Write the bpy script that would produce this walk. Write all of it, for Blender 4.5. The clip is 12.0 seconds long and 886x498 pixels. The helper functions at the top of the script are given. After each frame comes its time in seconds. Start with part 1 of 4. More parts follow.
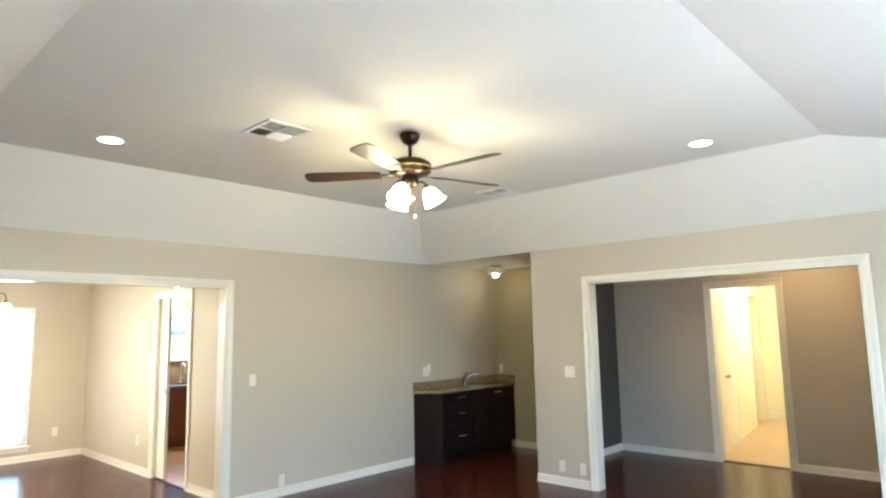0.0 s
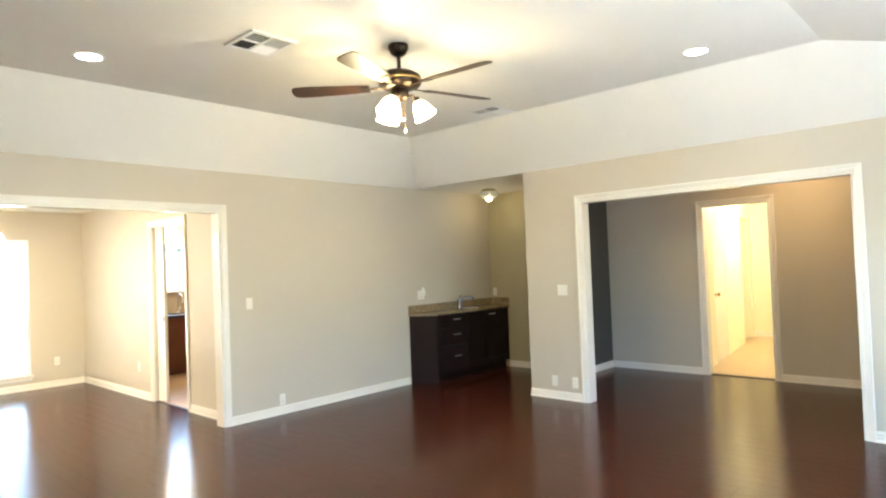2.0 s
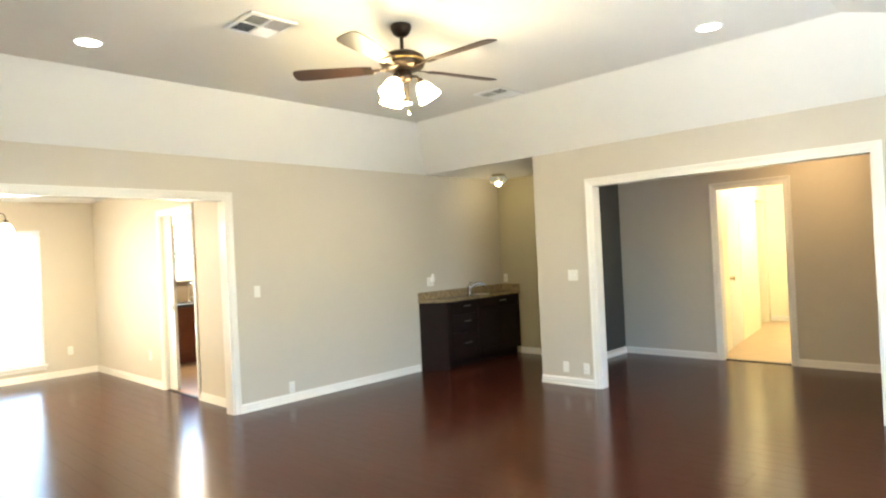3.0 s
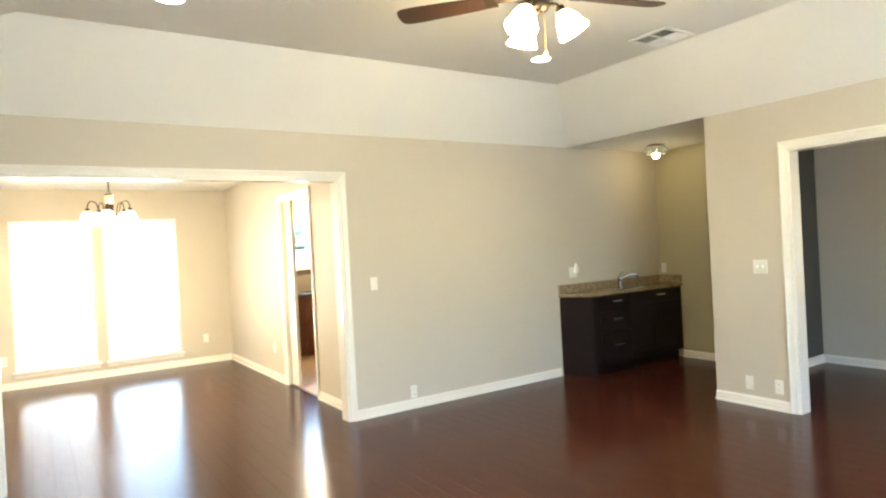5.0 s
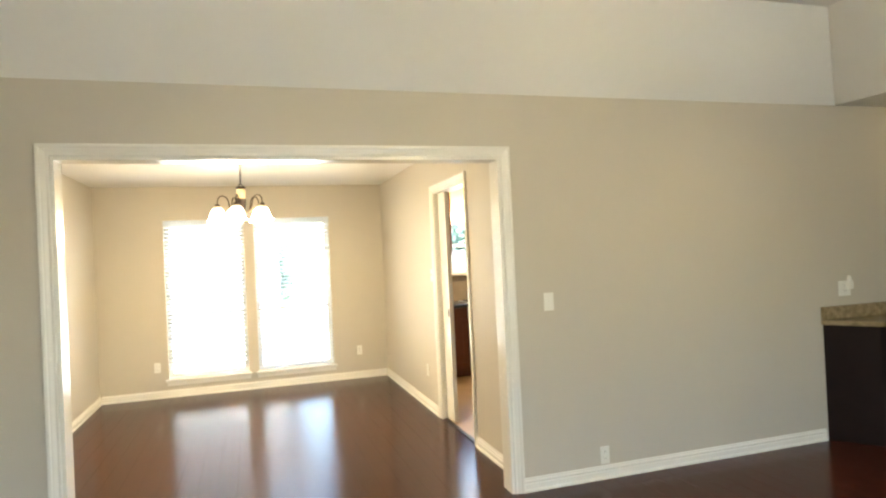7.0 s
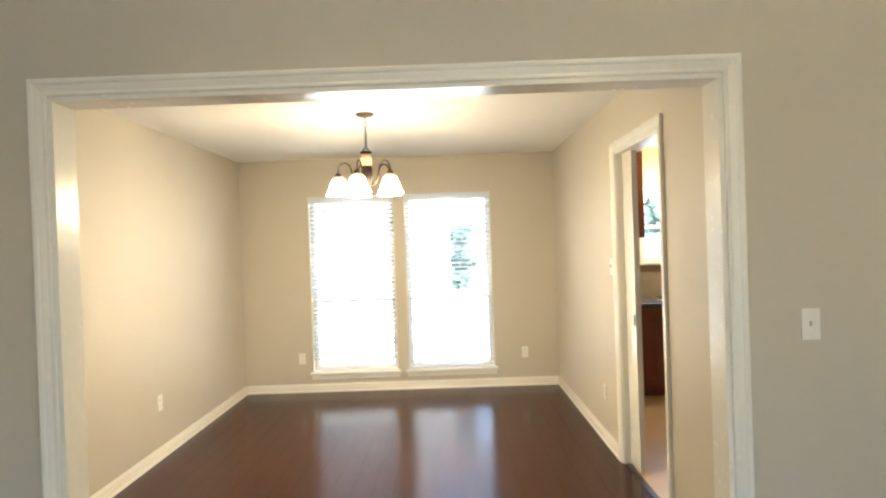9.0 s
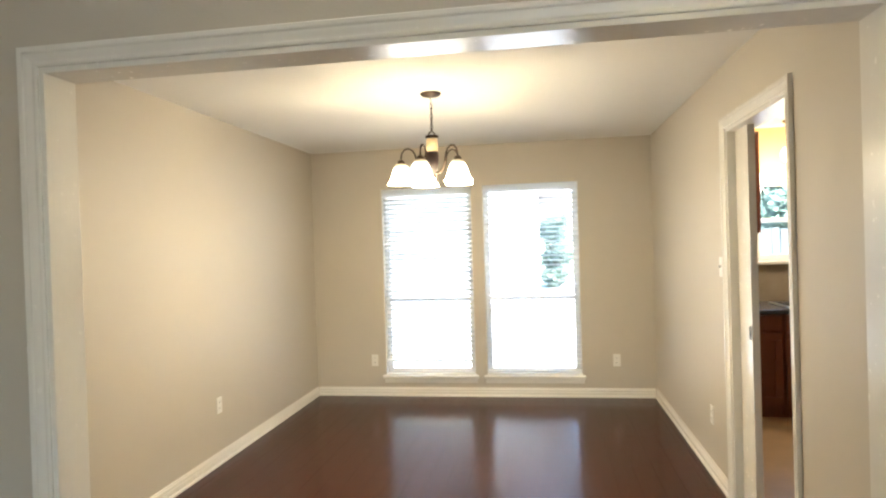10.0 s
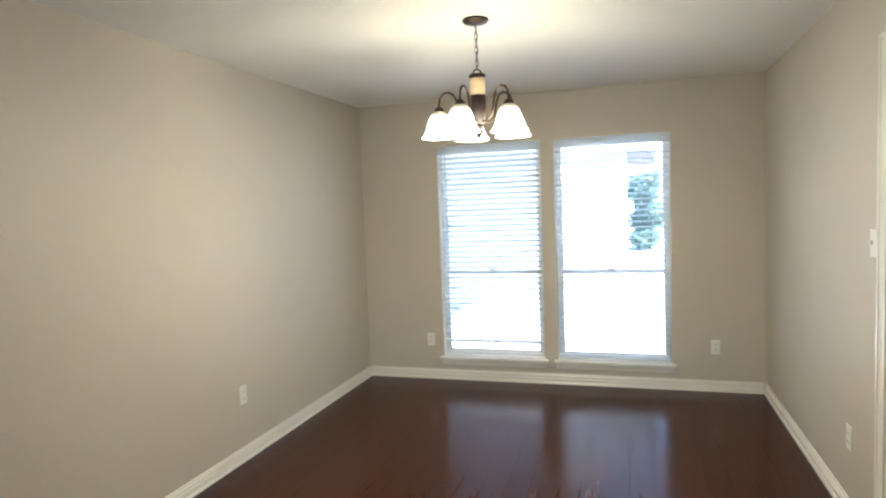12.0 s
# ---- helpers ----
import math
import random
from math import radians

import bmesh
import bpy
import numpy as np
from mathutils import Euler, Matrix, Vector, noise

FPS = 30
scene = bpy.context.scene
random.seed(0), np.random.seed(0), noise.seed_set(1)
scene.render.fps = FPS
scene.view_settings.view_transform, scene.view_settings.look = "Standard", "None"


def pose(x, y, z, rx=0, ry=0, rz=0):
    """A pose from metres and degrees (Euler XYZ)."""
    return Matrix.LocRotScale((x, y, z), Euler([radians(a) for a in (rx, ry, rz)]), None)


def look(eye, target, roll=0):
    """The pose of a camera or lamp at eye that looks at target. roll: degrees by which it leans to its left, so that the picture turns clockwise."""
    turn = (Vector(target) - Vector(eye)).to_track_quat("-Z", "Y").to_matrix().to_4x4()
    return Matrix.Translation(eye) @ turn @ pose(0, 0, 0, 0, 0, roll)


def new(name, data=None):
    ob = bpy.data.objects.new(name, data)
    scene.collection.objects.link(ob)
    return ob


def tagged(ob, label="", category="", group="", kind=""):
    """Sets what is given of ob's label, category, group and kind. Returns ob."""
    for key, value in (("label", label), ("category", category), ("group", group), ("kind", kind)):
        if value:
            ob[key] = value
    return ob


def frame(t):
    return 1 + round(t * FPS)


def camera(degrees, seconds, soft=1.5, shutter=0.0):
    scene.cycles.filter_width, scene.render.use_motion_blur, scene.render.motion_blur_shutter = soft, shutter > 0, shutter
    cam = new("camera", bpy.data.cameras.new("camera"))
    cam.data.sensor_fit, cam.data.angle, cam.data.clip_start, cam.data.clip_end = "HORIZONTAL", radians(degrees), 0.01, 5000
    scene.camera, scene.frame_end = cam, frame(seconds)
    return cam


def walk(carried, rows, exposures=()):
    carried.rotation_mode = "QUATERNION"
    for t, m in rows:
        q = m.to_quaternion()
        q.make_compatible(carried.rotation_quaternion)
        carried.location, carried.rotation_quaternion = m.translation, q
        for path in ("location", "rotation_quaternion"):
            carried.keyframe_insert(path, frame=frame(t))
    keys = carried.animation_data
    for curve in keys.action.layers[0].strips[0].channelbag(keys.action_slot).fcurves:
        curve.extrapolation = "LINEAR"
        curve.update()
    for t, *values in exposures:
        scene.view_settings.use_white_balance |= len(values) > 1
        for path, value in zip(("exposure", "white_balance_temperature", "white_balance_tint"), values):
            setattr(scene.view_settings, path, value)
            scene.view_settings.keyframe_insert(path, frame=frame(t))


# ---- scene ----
cam = camera(71.0, 12.0, soft=2.2)
PATH = [
    (0, (0.684, 0.517, 1.604), (2.140, 1.865, 1.863), -1.1),
    (0.5, (0.683, 0.520, 1.562), (2.148, 1.870, 1.742), -1.3),
    (1, (0.685, 0.523, 1.524), (2.158, 1.871, 1.643), -1.5),
    (1.5, (0.691, 0.524, 1.493), (2.167, 1.871, 1.570), -1.8),
    (2, (0.701, 0.527, 1.467), (2.178, 1.875, 1.517), -2.2),
    (2.5, (0.714, 0.532, 1.445), (2.187, 1.885, 1.474), -2.5),
    (4.5, (1.291, 0.922, 1.441), (2.514, 2.504, 1.429), -3.1),
    (5, (1.470, 1.241, 1.454), (2.572, 2.910, 1.443), -3.0),
    (5.5, (1.646, 1.562, 1.465), (2.618, 3.309, 1.456), -2.7),
    (6, (1.823, 1.897, 1.474), (2.671, 3.709, 1.471), -2.6),
    (6.5, (2.001, 2.242, 1.479), (2.721, 4.108, 1.488), -2.8),
    (7, (2.174, 2.588, 1.480), (2.768, 4.498, 1.497), -2.7),
    (9, (2.658, 3.885, 1.485), (2.644, 5.885, 1.468), -2.0),
    (9.5, (2.722, 4.144, 1.476), (2.557, 6.137, 1.454), -2.0),
    (10, (2.773, 4.389, 1.476), (2.457, 6.364, 1.456), -1.8),
    (10.5, (2.803, 4.620, 1.477), (2.376, 6.574, 1.456), -1.5),
    (11, (2.820, 4.828, 1.486), (2.325, 6.766, 1.453), -1.5),
    (11.5, (2.829, 5.010, 1.499), (2.287, 6.934, 1.429), -1.8),
    (12, (2.835, 5.176, 1.511), (2.247, 7.082, 1.371), -2.2),
]
# The camera's exposure settles as it turns towards the bright dining room.
EXPOSURES = [(0.0, 4.62, 5450, 6), (0.5, 4.71, 5550, 6), (2.5, 4.93, 5800, 6), (4.5, 5.02, 5950, 5), (5.5, 4.84, 6000, 5), (7.0, 4.38, 6200, 5), (9.0, 4.00, 5950, 7), (9.5, 3.86, 5900, 8), (10.5, 3.64, 5550, 8), (12.0, 3.30, 5020, 7)]
walk(cam, [(t, look(eye, target, roll)) for t, eye, target, roll in PATH], EXPOSURES)

# ---- world, sun ----
SUN_ELEV, SUN_AZ = radians(52), radians(110)
world = bpy.data.worlds.new("sky")
scene.world = world
world.use_nodes = True
wn = world.node_tree.nodes
sky = wn.new("ShaderNodeTexSky")
sky.sky_type, sky.sun_disc = "NISHITA", False
sky.sun_elevation, sky.sun_rotation = SUN_ELEV, SUN_AZ
sky.air_density, sky.dust_density = 1.2, 2.0
bg = wn["Background"]
bg.inputs["Strength"].default_value = 0.15
world.node_tree.links.new(sky.outputs["Color"], bg.inputs["Color"])

sun_data = bpy.data.lights.new("sun", "SUN")
sun_data.energy, sun_data.angle, sun_data.color = 5.0, radians(0.5), (1.0, 0.95, 0.87)
sun = new("sun", sun_data)
sun_dir = Vector((math.cos(SUN_ELEV) * math.sin(SUN_AZ), math.cos(SUN_ELEV) * math.cos(SUN_AZ), math.sin(SUN_ELEV)))
sun.matrix_world = look(sun_dir * 30, (0, 0, 0))


def lamp(name, kind, at, watts, colour, size=0.05, aim=None):
    data = bpy.data.lights.new(name, kind)
    data.energy, data.color = watts, colour
    if kind == "AREA":
        data.shape, data.size, data.size_y = "RECTANGLE", size[0], size[1]
    elif kind == "SPOT":
        data.shadow_soft_size, data.spot_size, data.spot_blend = size, radians(125), 0.8
    else:
        data.shadow_soft_size = size
    ob = new(name, data)
    ob.matrix_world = look(at, aim) if aim else pose(*at)
    return ob


WARM = (1.0, 0.78, 0.48)


# ---- materials ----
def material(name, colour, rough=0.6, metal=0.0, vary=0.06, scale=3.0, bump=0.0, bump_scale=60.0, stain=0.04, emit=None, power=0.0, coat=0.0, spec=0.5):
    m = bpy.data.materials.new(name)
    m.use_nodes = True
    n, l = m.node_tree.nodes, m.node_tree.links
    b = n["Principled BSDF"]
    geo = n.new("ShaderNodeNewGeometry")
    big = n.new("ShaderNodeTexNoise")
    big.inputs["Scale"].default_value, big.inputs["Detail"].default_value = scale, 4
    fine = n.new("ShaderNodeTexNoise")
    fine.inputs["Scale"].default_value, fine.inputs["Detail"].default_value = scale * 14, 3
    l.new(geo.outputs["Position"], big.inputs["Vector"])
    l.new(geo.outputs["Position"], fine.inputs["Vector"])
    mix = n.new("ShaderNodeMath")
    mix.operation = "MULTIPLY_ADD"
    l.new(fine.outputs["Fac"], mix.inputs[0])
    mix.inputs[1].default_value = 0.4
    l.new(big.outputs["Fac"], mix.inputs[2])
    ramp = n.new("ShaderNodeMapRange")
    ramp.inputs["From Min"].default_value, ramp.inputs["From Max"].default_value = 0.35, 1.05
    ramp.inputs["To Min"].default_value, ramp.inputs["To Max"].default_value = 1 - vary, 1 + stain
    l.new(mix.outputs[0], ramp.inputs["Value"])
    tint = n.new("ShaderNodeVectorMath")
    tint.operation = "SCALE"
    tint.inputs[0].default_value = colour
    l.new(ramp.outputs["Result"], tint.inputs["Scale"])
    l.new(tint.outputs["Vector"], b.inputs["Base Color"])
    rr = n.new("ShaderNodeMapRange")
    rr.inputs["To Min"].default_value, rr.inputs["To Max"].default_value = max(0.02, rough - 0.06), min(1, rough + 0.06)
    l.new(fine.outputs["Fac"], rr.inputs["Value"])
    l.new(rr.outputs["Result"], b.inputs["Roughness"])
    b.inputs["Metallic"].default_value = metal
    b.inputs["Coat Weight"].default_value = coat
    b.inputs["Specular IOR Level"].default_value = spec
    if bump:
        tex = n.new("ShaderNodeTexNoise")
        tex.inputs["Scale"].default_value, tex.inputs["Detail"].default_value = bump_scale, 5
        l.new(geo.outputs["Position"], tex.inputs["Vector"])
        bm_node = n.new("ShaderNodeBump")
        bm_node.inputs["Strength"].default_value, bm_node.inputs["Distance"].default_value = bump, 0.004
        l.new(tex.outputs["Fac"], bm_node.inputs["Height"])
        l.new(bm_node.outputs["Normal"], b.inputs["Normal"])
    if emit:
        b.inputs["Emission Color"].default_value = (*emit, 1)
        b.inputs["Emission Strength"].default_value = power
    return m


def plank_material(name, dark, light, rough):
    """Stained boards: long grain along y, each board of its own tone."""
    m = bpy.data.materials.new(name)
    m.use_nodes = True
    n, l = m.node_tree.nodes, m.node_tree.links
    b = n["Principled BSDF"]
    geo, info = n.new("ShaderNodeNewGeometry"), n.new("ShaderNodeObjectInfo")
    add = n.new("ShaderNodeMath")
    add.operation = "ADD"
    l.new(geo.outputs["Random Per Island"], add.inputs[0])
    l.new(info.outputs["Random"], add.inputs[1])
    frac = n.new("ShaderNodeMath")
    frac.operation = "FRACT"
    l.new(add.outputs[0], frac.inputs[0])
    shift = n.new("ShaderNodeCombineXYZ")
    mul = n.new("ShaderNodeMath")
    mul.operation = "MULTIPLY"
    mul.inputs[1].default_value = 37.0
    l.new(frac.outputs[0], mul.inputs[0])
    l.new(mul.outputs[0], shift.inputs["Z"])
    stretch = n.new("ShaderNodeVectorMath")
    stretch.operation = "MULTIPLY_ADD"
    stretch.inputs[1].default_value = (26.0, 1.6, 26.0)
    l.new(geo.outputs["Position"], stretch.inputs[0])
    l.new(shift.outputs[0], stretch.inputs[2])
    grain = n.new("ShaderNodeTexNoise")
    grain.inputs["Scale"].default_value, grain.inputs["Detail"].default_value, grain.inputs["Roughness"].default_value = 1.0, 7, 0.65
    grain.inputs["Distortion"].default_value = 0.6
    l.new(stretch.outputs[0], grain.inputs["Vector"])
    tone = n.new("ShaderNodeMath")
    tone.operation = "MULTIPLY_ADD"
    tone.inputs[1].default_value = 0.12
    l.new(frac.outputs[0], tone.inputs[0])
    l.new(grain.outputs["Fac"], tone.inputs[2])
    ramp = n.new("ShaderNodeValToRGB")
    ramp.color_ramp.elements[0].position, ramp.color_ramp.elements[1].position = 0.4, 0.95
    ramp.color_ramp.elements[0].color, ramp.color_ramp.elements[1].color = (*dark, 1), (*light, 1)
    l.new(tone.outputs[0], ramp.inputs["Fac"])
    l.new(ramp.outputs["Color"], b.inputs["Base Color"])
    rr = n.new("ShaderNodeMapRange")
    rr.inputs["To Min"].default_value, rr.inputs["To Max"].default_value = rough - 0.05, rough + 0.07
    l.new(grain.outputs["Fac"], rr.inputs["Value"])
    l.new(rr.outputs["Result"], b.inputs["Roughness"])
    b.inputs["Specular IOR Level"].default_value = 0.21
    bump = n.new("ShaderNodeBump")
    bump.inputs["Strength"].default_value, bump.inputs["Distance"].default_value = 0.12, 0.002
    l.new(grain.outputs["Fac"], bump.inputs["Height"])
    l.new(bump.outputs["Normal"], b.inputs["Normal"])
    return m


def glass_material(name, colour=(1, 1, 1), rough=0.0, emit=None, power=0.0):
    m = bpy.data.materials.new(name)
    m.use_nodes = True
    b = m.node_tree.nodes["Principled BSDF"]
    b.inputs["Base Color"].default_value = (*colour, 1)
    b.inputs["Roughness"].default_value = rough
    b.inputs["Transmission Weight"].default_value = 1.0
    b.inputs["IOR"].default_value = 1.45
    if emit:
        b.inputs["Emission Color"].default_value = (*emit, 1)
        b.inputs["Emission Strength"].default_value = power
    return m


PAINT = material("greige_wall_paint", (0.56, 0.515, 0.435), rough=0.55, vary=0.03, stain=0.02, scale=1.1, bump=0.10, bump_scale=130)
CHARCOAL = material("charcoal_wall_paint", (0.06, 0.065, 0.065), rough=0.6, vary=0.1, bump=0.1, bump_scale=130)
# The greige paint again, with the niche's dimness and amber lamplight in the colour.
SHADED_PAINT = material("shaded_amber_wall_paint", (0.44, 0.40, 0.27), rough=0.55, vary=0.03, scale=1.1, bump=0.10, bump_scale=130)
CREAM = material("cream_wall_paint", (0.82, 0.76, 0.58), rough=0.55, vary=0.03, scale=1.1, bump=0.1, bump_scale=130)
YELLOW = material("yellow_kitchen_paint", (0.72, 0.52, 0.22), rough=0.55, vary=0.04, scale=1.1, bump=0.1, bump_scale=130)
CEILING = material("white_ceiling_paint", (0.82, 0.81, 0.78), rough=0.8, vary=0.03, stain=0.02, scale=1.4, bump=0.22, bump_scale=160)
TRIM = material("white_gloss_trim", (0.82, 0.80, 0.74), rough=0.25, vary=0.04, scale=2.5, bump=0.03, bump_scale=40)
PLASTIC = material("white_plastic", (0.80, 0.79, 0.74), rough=0.35, vary=0.03)
VINYL = material("white_vinyl", (0.82, 0.83, 0.84), rough=0.35, vary=0.03)
BLIND = material("white_blind_slat", (0.84, 0.85, 0.84), rough=0.45, vary=0.04)
bn, bl_ = BLIND.node_tree.nodes, BLIND.node_tree.links
thin = bn.new("ShaderNodeBsdfTranslucent")
thin.inputs["Color"].default_value = (0.9, 0.91, 0.91, 1)
both = bn.new("ShaderNodeMixShader")
both.inputs[0].default_value = 0.78
bl_.new(bn["Principled BSDF"].outputs[0], both.inputs[1])
bl_.new(thin.outputs[0], both.inputs[2])
bl_.new(both.outputs[0], bn["Material Output"].inputs["Surface"])
BOARDS = plank_material("dark_cherry_boards", (0.036, 0.0092, 0.0058), (0.078, 0.0235, 0.0140), 0.18)
GAPS = material("floor_gap_black", (0.012, 0.007, 0.005), rough=0.7)
TILE = material("tan_floor_tile", (0.52, 0.36, 0.21), rough=0.35, vary=0.15, stain=0.1, scale=5)
BRONZE = material("oil_rubbed_bronze", (0.055, 0.040, 0.030), rough=0.38, metal=0.85, vary=0.25, scale=12)
BLADE = material("dark_walnut_blade", (0.040, 0.018, 0.010), rough=0.45, vary=0.3, scale=9)
STEEL = material("polished_grey_steel", (0.36, 0.36, 0.37), rough=0.2, metal=1.0, vary=0.1)
CHROME = material("brushed_chrome", (0.72, 0.72, 0.70), rough=0.3, metal=1.0, vary=0.05)
ESPRESSO = material("espresso_cabinet", (0.0135, 0.0072, 0.0070), rough=0.48, vary=0.3, scale=8, spec=0.22)
CHERRYWOOD = material("cherry_cabinet", (0.17, 0.048, 0.023), rough=0.35, vary=0.3, scale=7)
GRANITE = material("granite", (0.29, 0.225, 0.135), rough=0.22, vary=0.5, stain=0.4, scale=22)
DARKSTONE = material("dark_stone_counter", (0.10, 0.10, 0.11), rough=0.2, vary=0.4, scale=25)
GROUT = material("beige_backsplash", (0.36, 0.30, 0.23), rough=0.4, vary=0.2, scale=10)
BLACK = material("duct_black", (0.02, 0.02, 0.02), rough=0.8)
CERAMIC = material("cream_ceramic", (0.70, 0.56, 0.36), rough=0.3, vary=0.1)
DARKWOOD = material("dark_turned_wood", (0.014, 0.007, 0.007), rough=0.35, vary=0.2, scale=14)
BRASS = material("aged_brass", (0.42, 0.30, 0.12), rough=0.35, metal=0.9, vary=0.2)
SHADE = material("lit_frosted_shade", (0.50, 0.42, 0.30), rough=0.5, emit=(1.0, 0.77, 0.44), power=0.12)
FANSHADE = material("lit_fan_shade", (0.60, 0.50, 0.34), rough=0.5, emit=(1.0, 0.74, 0.36), power=0.15)
DOWNLIGHT = material("lit_downlight", (0.9, 0.9, 0.85), rough=0.5, emit=(1.0, 0.90, 0.74), power=1.48)
GLOBE = material("lit_globe", (0.9, 0.85, 0.7), rough=0.5, emit=(1.0, 0.78, 0.42), power=0.592)
AMBERGLASS = material("lit_amber_glass", (0.11, 0.095, 0.042), rough=0.2, emit=(1.0, 0.86, 0.52), power=0.01)


def graded(mat, low, high):
    """Frosted glass over a bulb: the glow is strongest beside the bulb, low in the bell."""
    n, l = mat.node_tree.nodes, mat.node_tree.links
    co, sep, mr = n.new("ShaderNodeTexCoord"), n.new("ShaderNodeSeparateXYZ"), n.new("ShaderNodeMapRange")
    l.new(co.outputs["Generated"], sep.inputs[0])
    l.new(sep.outputs["Z"], mr.inputs["Value"])
    mr.inputs["From Min"].default_value, mr.inputs["From Max"].default_value = 0.15, 0.88
    mr.inputs["To Min"].default_value, mr.inputs["To Max"].default_value = low, high
    l.new(mr.outputs["Result"], n["Principled BSDF"].inputs["Emission Strength"])


graded(SHADE, 4.0, 0.03)
graded(FANSHADE, 5.2, 0.12)
BULB = material("lit_bulb", (0.9, 0.85, 0.75), rough=0.5, emit=(1.0, 0.82, 0.55), power=1.5)
GLASS = glass_material("window_glass")
LAWN = material("dry_lawn", (0.16, 0.17, 0.07), rough=0.9, vary=0.4, scale=4, bump=0.6, bump_scale=30)
CONCRETE = material("pale_concrete", (0.46, 0.46, 0.45), rough=0.85, vary=0.12, scale=2, bump=0.2)
PAVER = material("grey_unseen_masonry", (0.52, 0.51, 0.50), rough=0.85, vary=0.15, scale=2, bump=0.2)
FENCEWOOD = material("weathered_fence", (0.10, 0.115, 0.11), rough=0.85, vary=0.3, scale=6)
BRICKISH = material("pale_painted_brick", (0.78, 0.77, 0.74), rough=0.8, vary=0.1, scale=6, bump=0.3, bump_scale=20)
ROOFING = material("grey_shingle", (0.16, 0.14, 0.13), rough=0.9, vary=0.3, scale=8)
LEAF = material("leaf_green", (0.10, 0.145, 0.11), rough=0.6, vary=0.4, scale=6)
BARK = material("bark", (0.12, 0.09, 0.065), rough=0.9, vary=0.3, scale=9, bump=0.6)


# light passes through blades of leaf
ln, ll = LEAF.node_tree.nodes, LEAF.node_tree.links
lit = ln.new("ShaderNodeBsdfTranslucent")
lit.inputs["Color"].default_value = (0.22, 0.30, 0.24, 1)
leafy = ln.new("ShaderNodeMixShader")
leafy.inputs[0].default_value = 0.45
ll.new(ln["Principled BSDF"].outputs[0], leafy.inputs[1])
ll.new(lit.outputs[0], leafy.inputs[2])
ll.new(leafy.outputs[0], ln["Material Output"].inputs["Surface"])


# ---- mesh helpers ----
def add_box(bm, x0, x1, y0, y1, z0, z1, bevel=0.0, m=None):
    v = [bm.verts.new((x, y, z)) for x in (x0, x1) for y in (y0, y1) for z in (z0, z1)]
    faces = [bm.faces.new([v[i] for i in q]) for q in ((0, 1, 3, 2), (4, 6, 7, 5), (0, 4, 5, 1), (2, 3, 7, 6), (0, 2, 6, 4), (1, 5, 7, 3))]
    got = list(v)
    if bevel:
        r = bmesh.ops.bevel(bm, geom=list({e for f in faces for e in f.edges}), offset=bevel, segments=2, affect="EDGES", profile=0.6)
        got = list({q for f in r["faces"] for q in f.verts} | {q for q in v if q.is_valid})
    if m is not None:
        bmesh.ops.transform(bm, matrix=m, verts=got)
    return bm


def box(x0, x1, y0, y1, z0, z1, bevel=0.0):
    return add_box(bmesh.new(), x0, x1, y0, y1, z0, z1, bevel)


def lathe(profile, steps=24, m=None):
    """A body turned about z from rows of (radius, height)."""
    bm = bmesh.new()
    rings = []
    for r, z in profile:
        if r < 1e-5:
            rings.append([bm.verts.new((0, 0, z))])
        else:
            rings.append([bm.verts.new((r * math.cos(2 * math.pi * i / steps), r * math.sin(2 * math.pi * i / steps), z)) for i in range(steps)])
    for a, b in zip(rings, rings[1:]):
        for i in range(steps):
            j = (i + 1) % steps
            if len(a) == 1 and len(b) == 1:
                continue
            if len(a) == 1:
                bm.faces.new((a[0], b[j], b[i]))
            elif len(b) == 1:
                bm.faces.new((a[i], a[j], b[0]))
            else:
                bm.faces.new((a[i], a[j], b[j], b[i]))
    bmesh.ops.recalc_face_normals(bm, faces=bm.faces)
    if m is not None:
        bm.transform(m)
    return bm


def tube(points, radius, steps=10):
    """A round bar swept along points."""
    bm = bmesh.new()
    pts = [Vector(p) for p in points]
    rings = []
    ref = Vector((0.13, 0.21, 0.97))
    for i, p in enumerate(pts):
        d = (pts[min(i + 1, len(pts) - 1)] - pts[max(i - 1, 0)]).normalized()
        u = d.cross(ref)
        u = u.normalized() if u.length > 0.1 else d.cross(Vector((1, 0, 0))).normalized()
        w = d.cross(u)
        rings.append([bm.verts.new(p + radius * (u * math.cos(2 * math.pi * k / steps) + w * math.sin(2 * math.pi * k / steps))) for k in range(steps)])
    for a, b in zip(rings, rings[1:]):
        for k in range(steps):
            bm.faces.new((a[k], a[(k + 1) % steps], b[(k + 1) % steps], b[k]))
    bm.faces.new(rings[0][::-1])
    bm.faces.new(rings[-1])
    bmesh.ops.recalc_face_normals(bm, faces=bm.faces)
    return bm


def mesh_of(name, bm, mat, smooth=False):
    me = bpy.data.meshes.new(name)
    if smooth:
        for f in bm.faces:
            f.smooth = True
    bm.to_mesh(me)
    bm.free()
    me.materials.append(mat)
    if smooth:
        me.set_sharp_from_angle(angle=radians(40))
    return me


def part(name, bm, mat, parent, label="", smooth=False):
    ob = new(name, mesh_of(name, bm, mat, smooth))
    ob.parent = parent
    if label:
        ob["label"] = label
    return ob


def thing(name, label, category, at=(0, 0, 0), turn=0.0, group="", kind=""):
    ob = new(name)
    ob.empty_display_size = 0.05
    ob.matrix_world = pose(*at, 0, 0, turn)
    return tagged(ob, label, category, group, kind)


def structure(name, bm, mat, label, category, smooth=False):
    return tagged(new(name, mesh_of(name, bm, mat, smooth)), label, category, kind="structure")


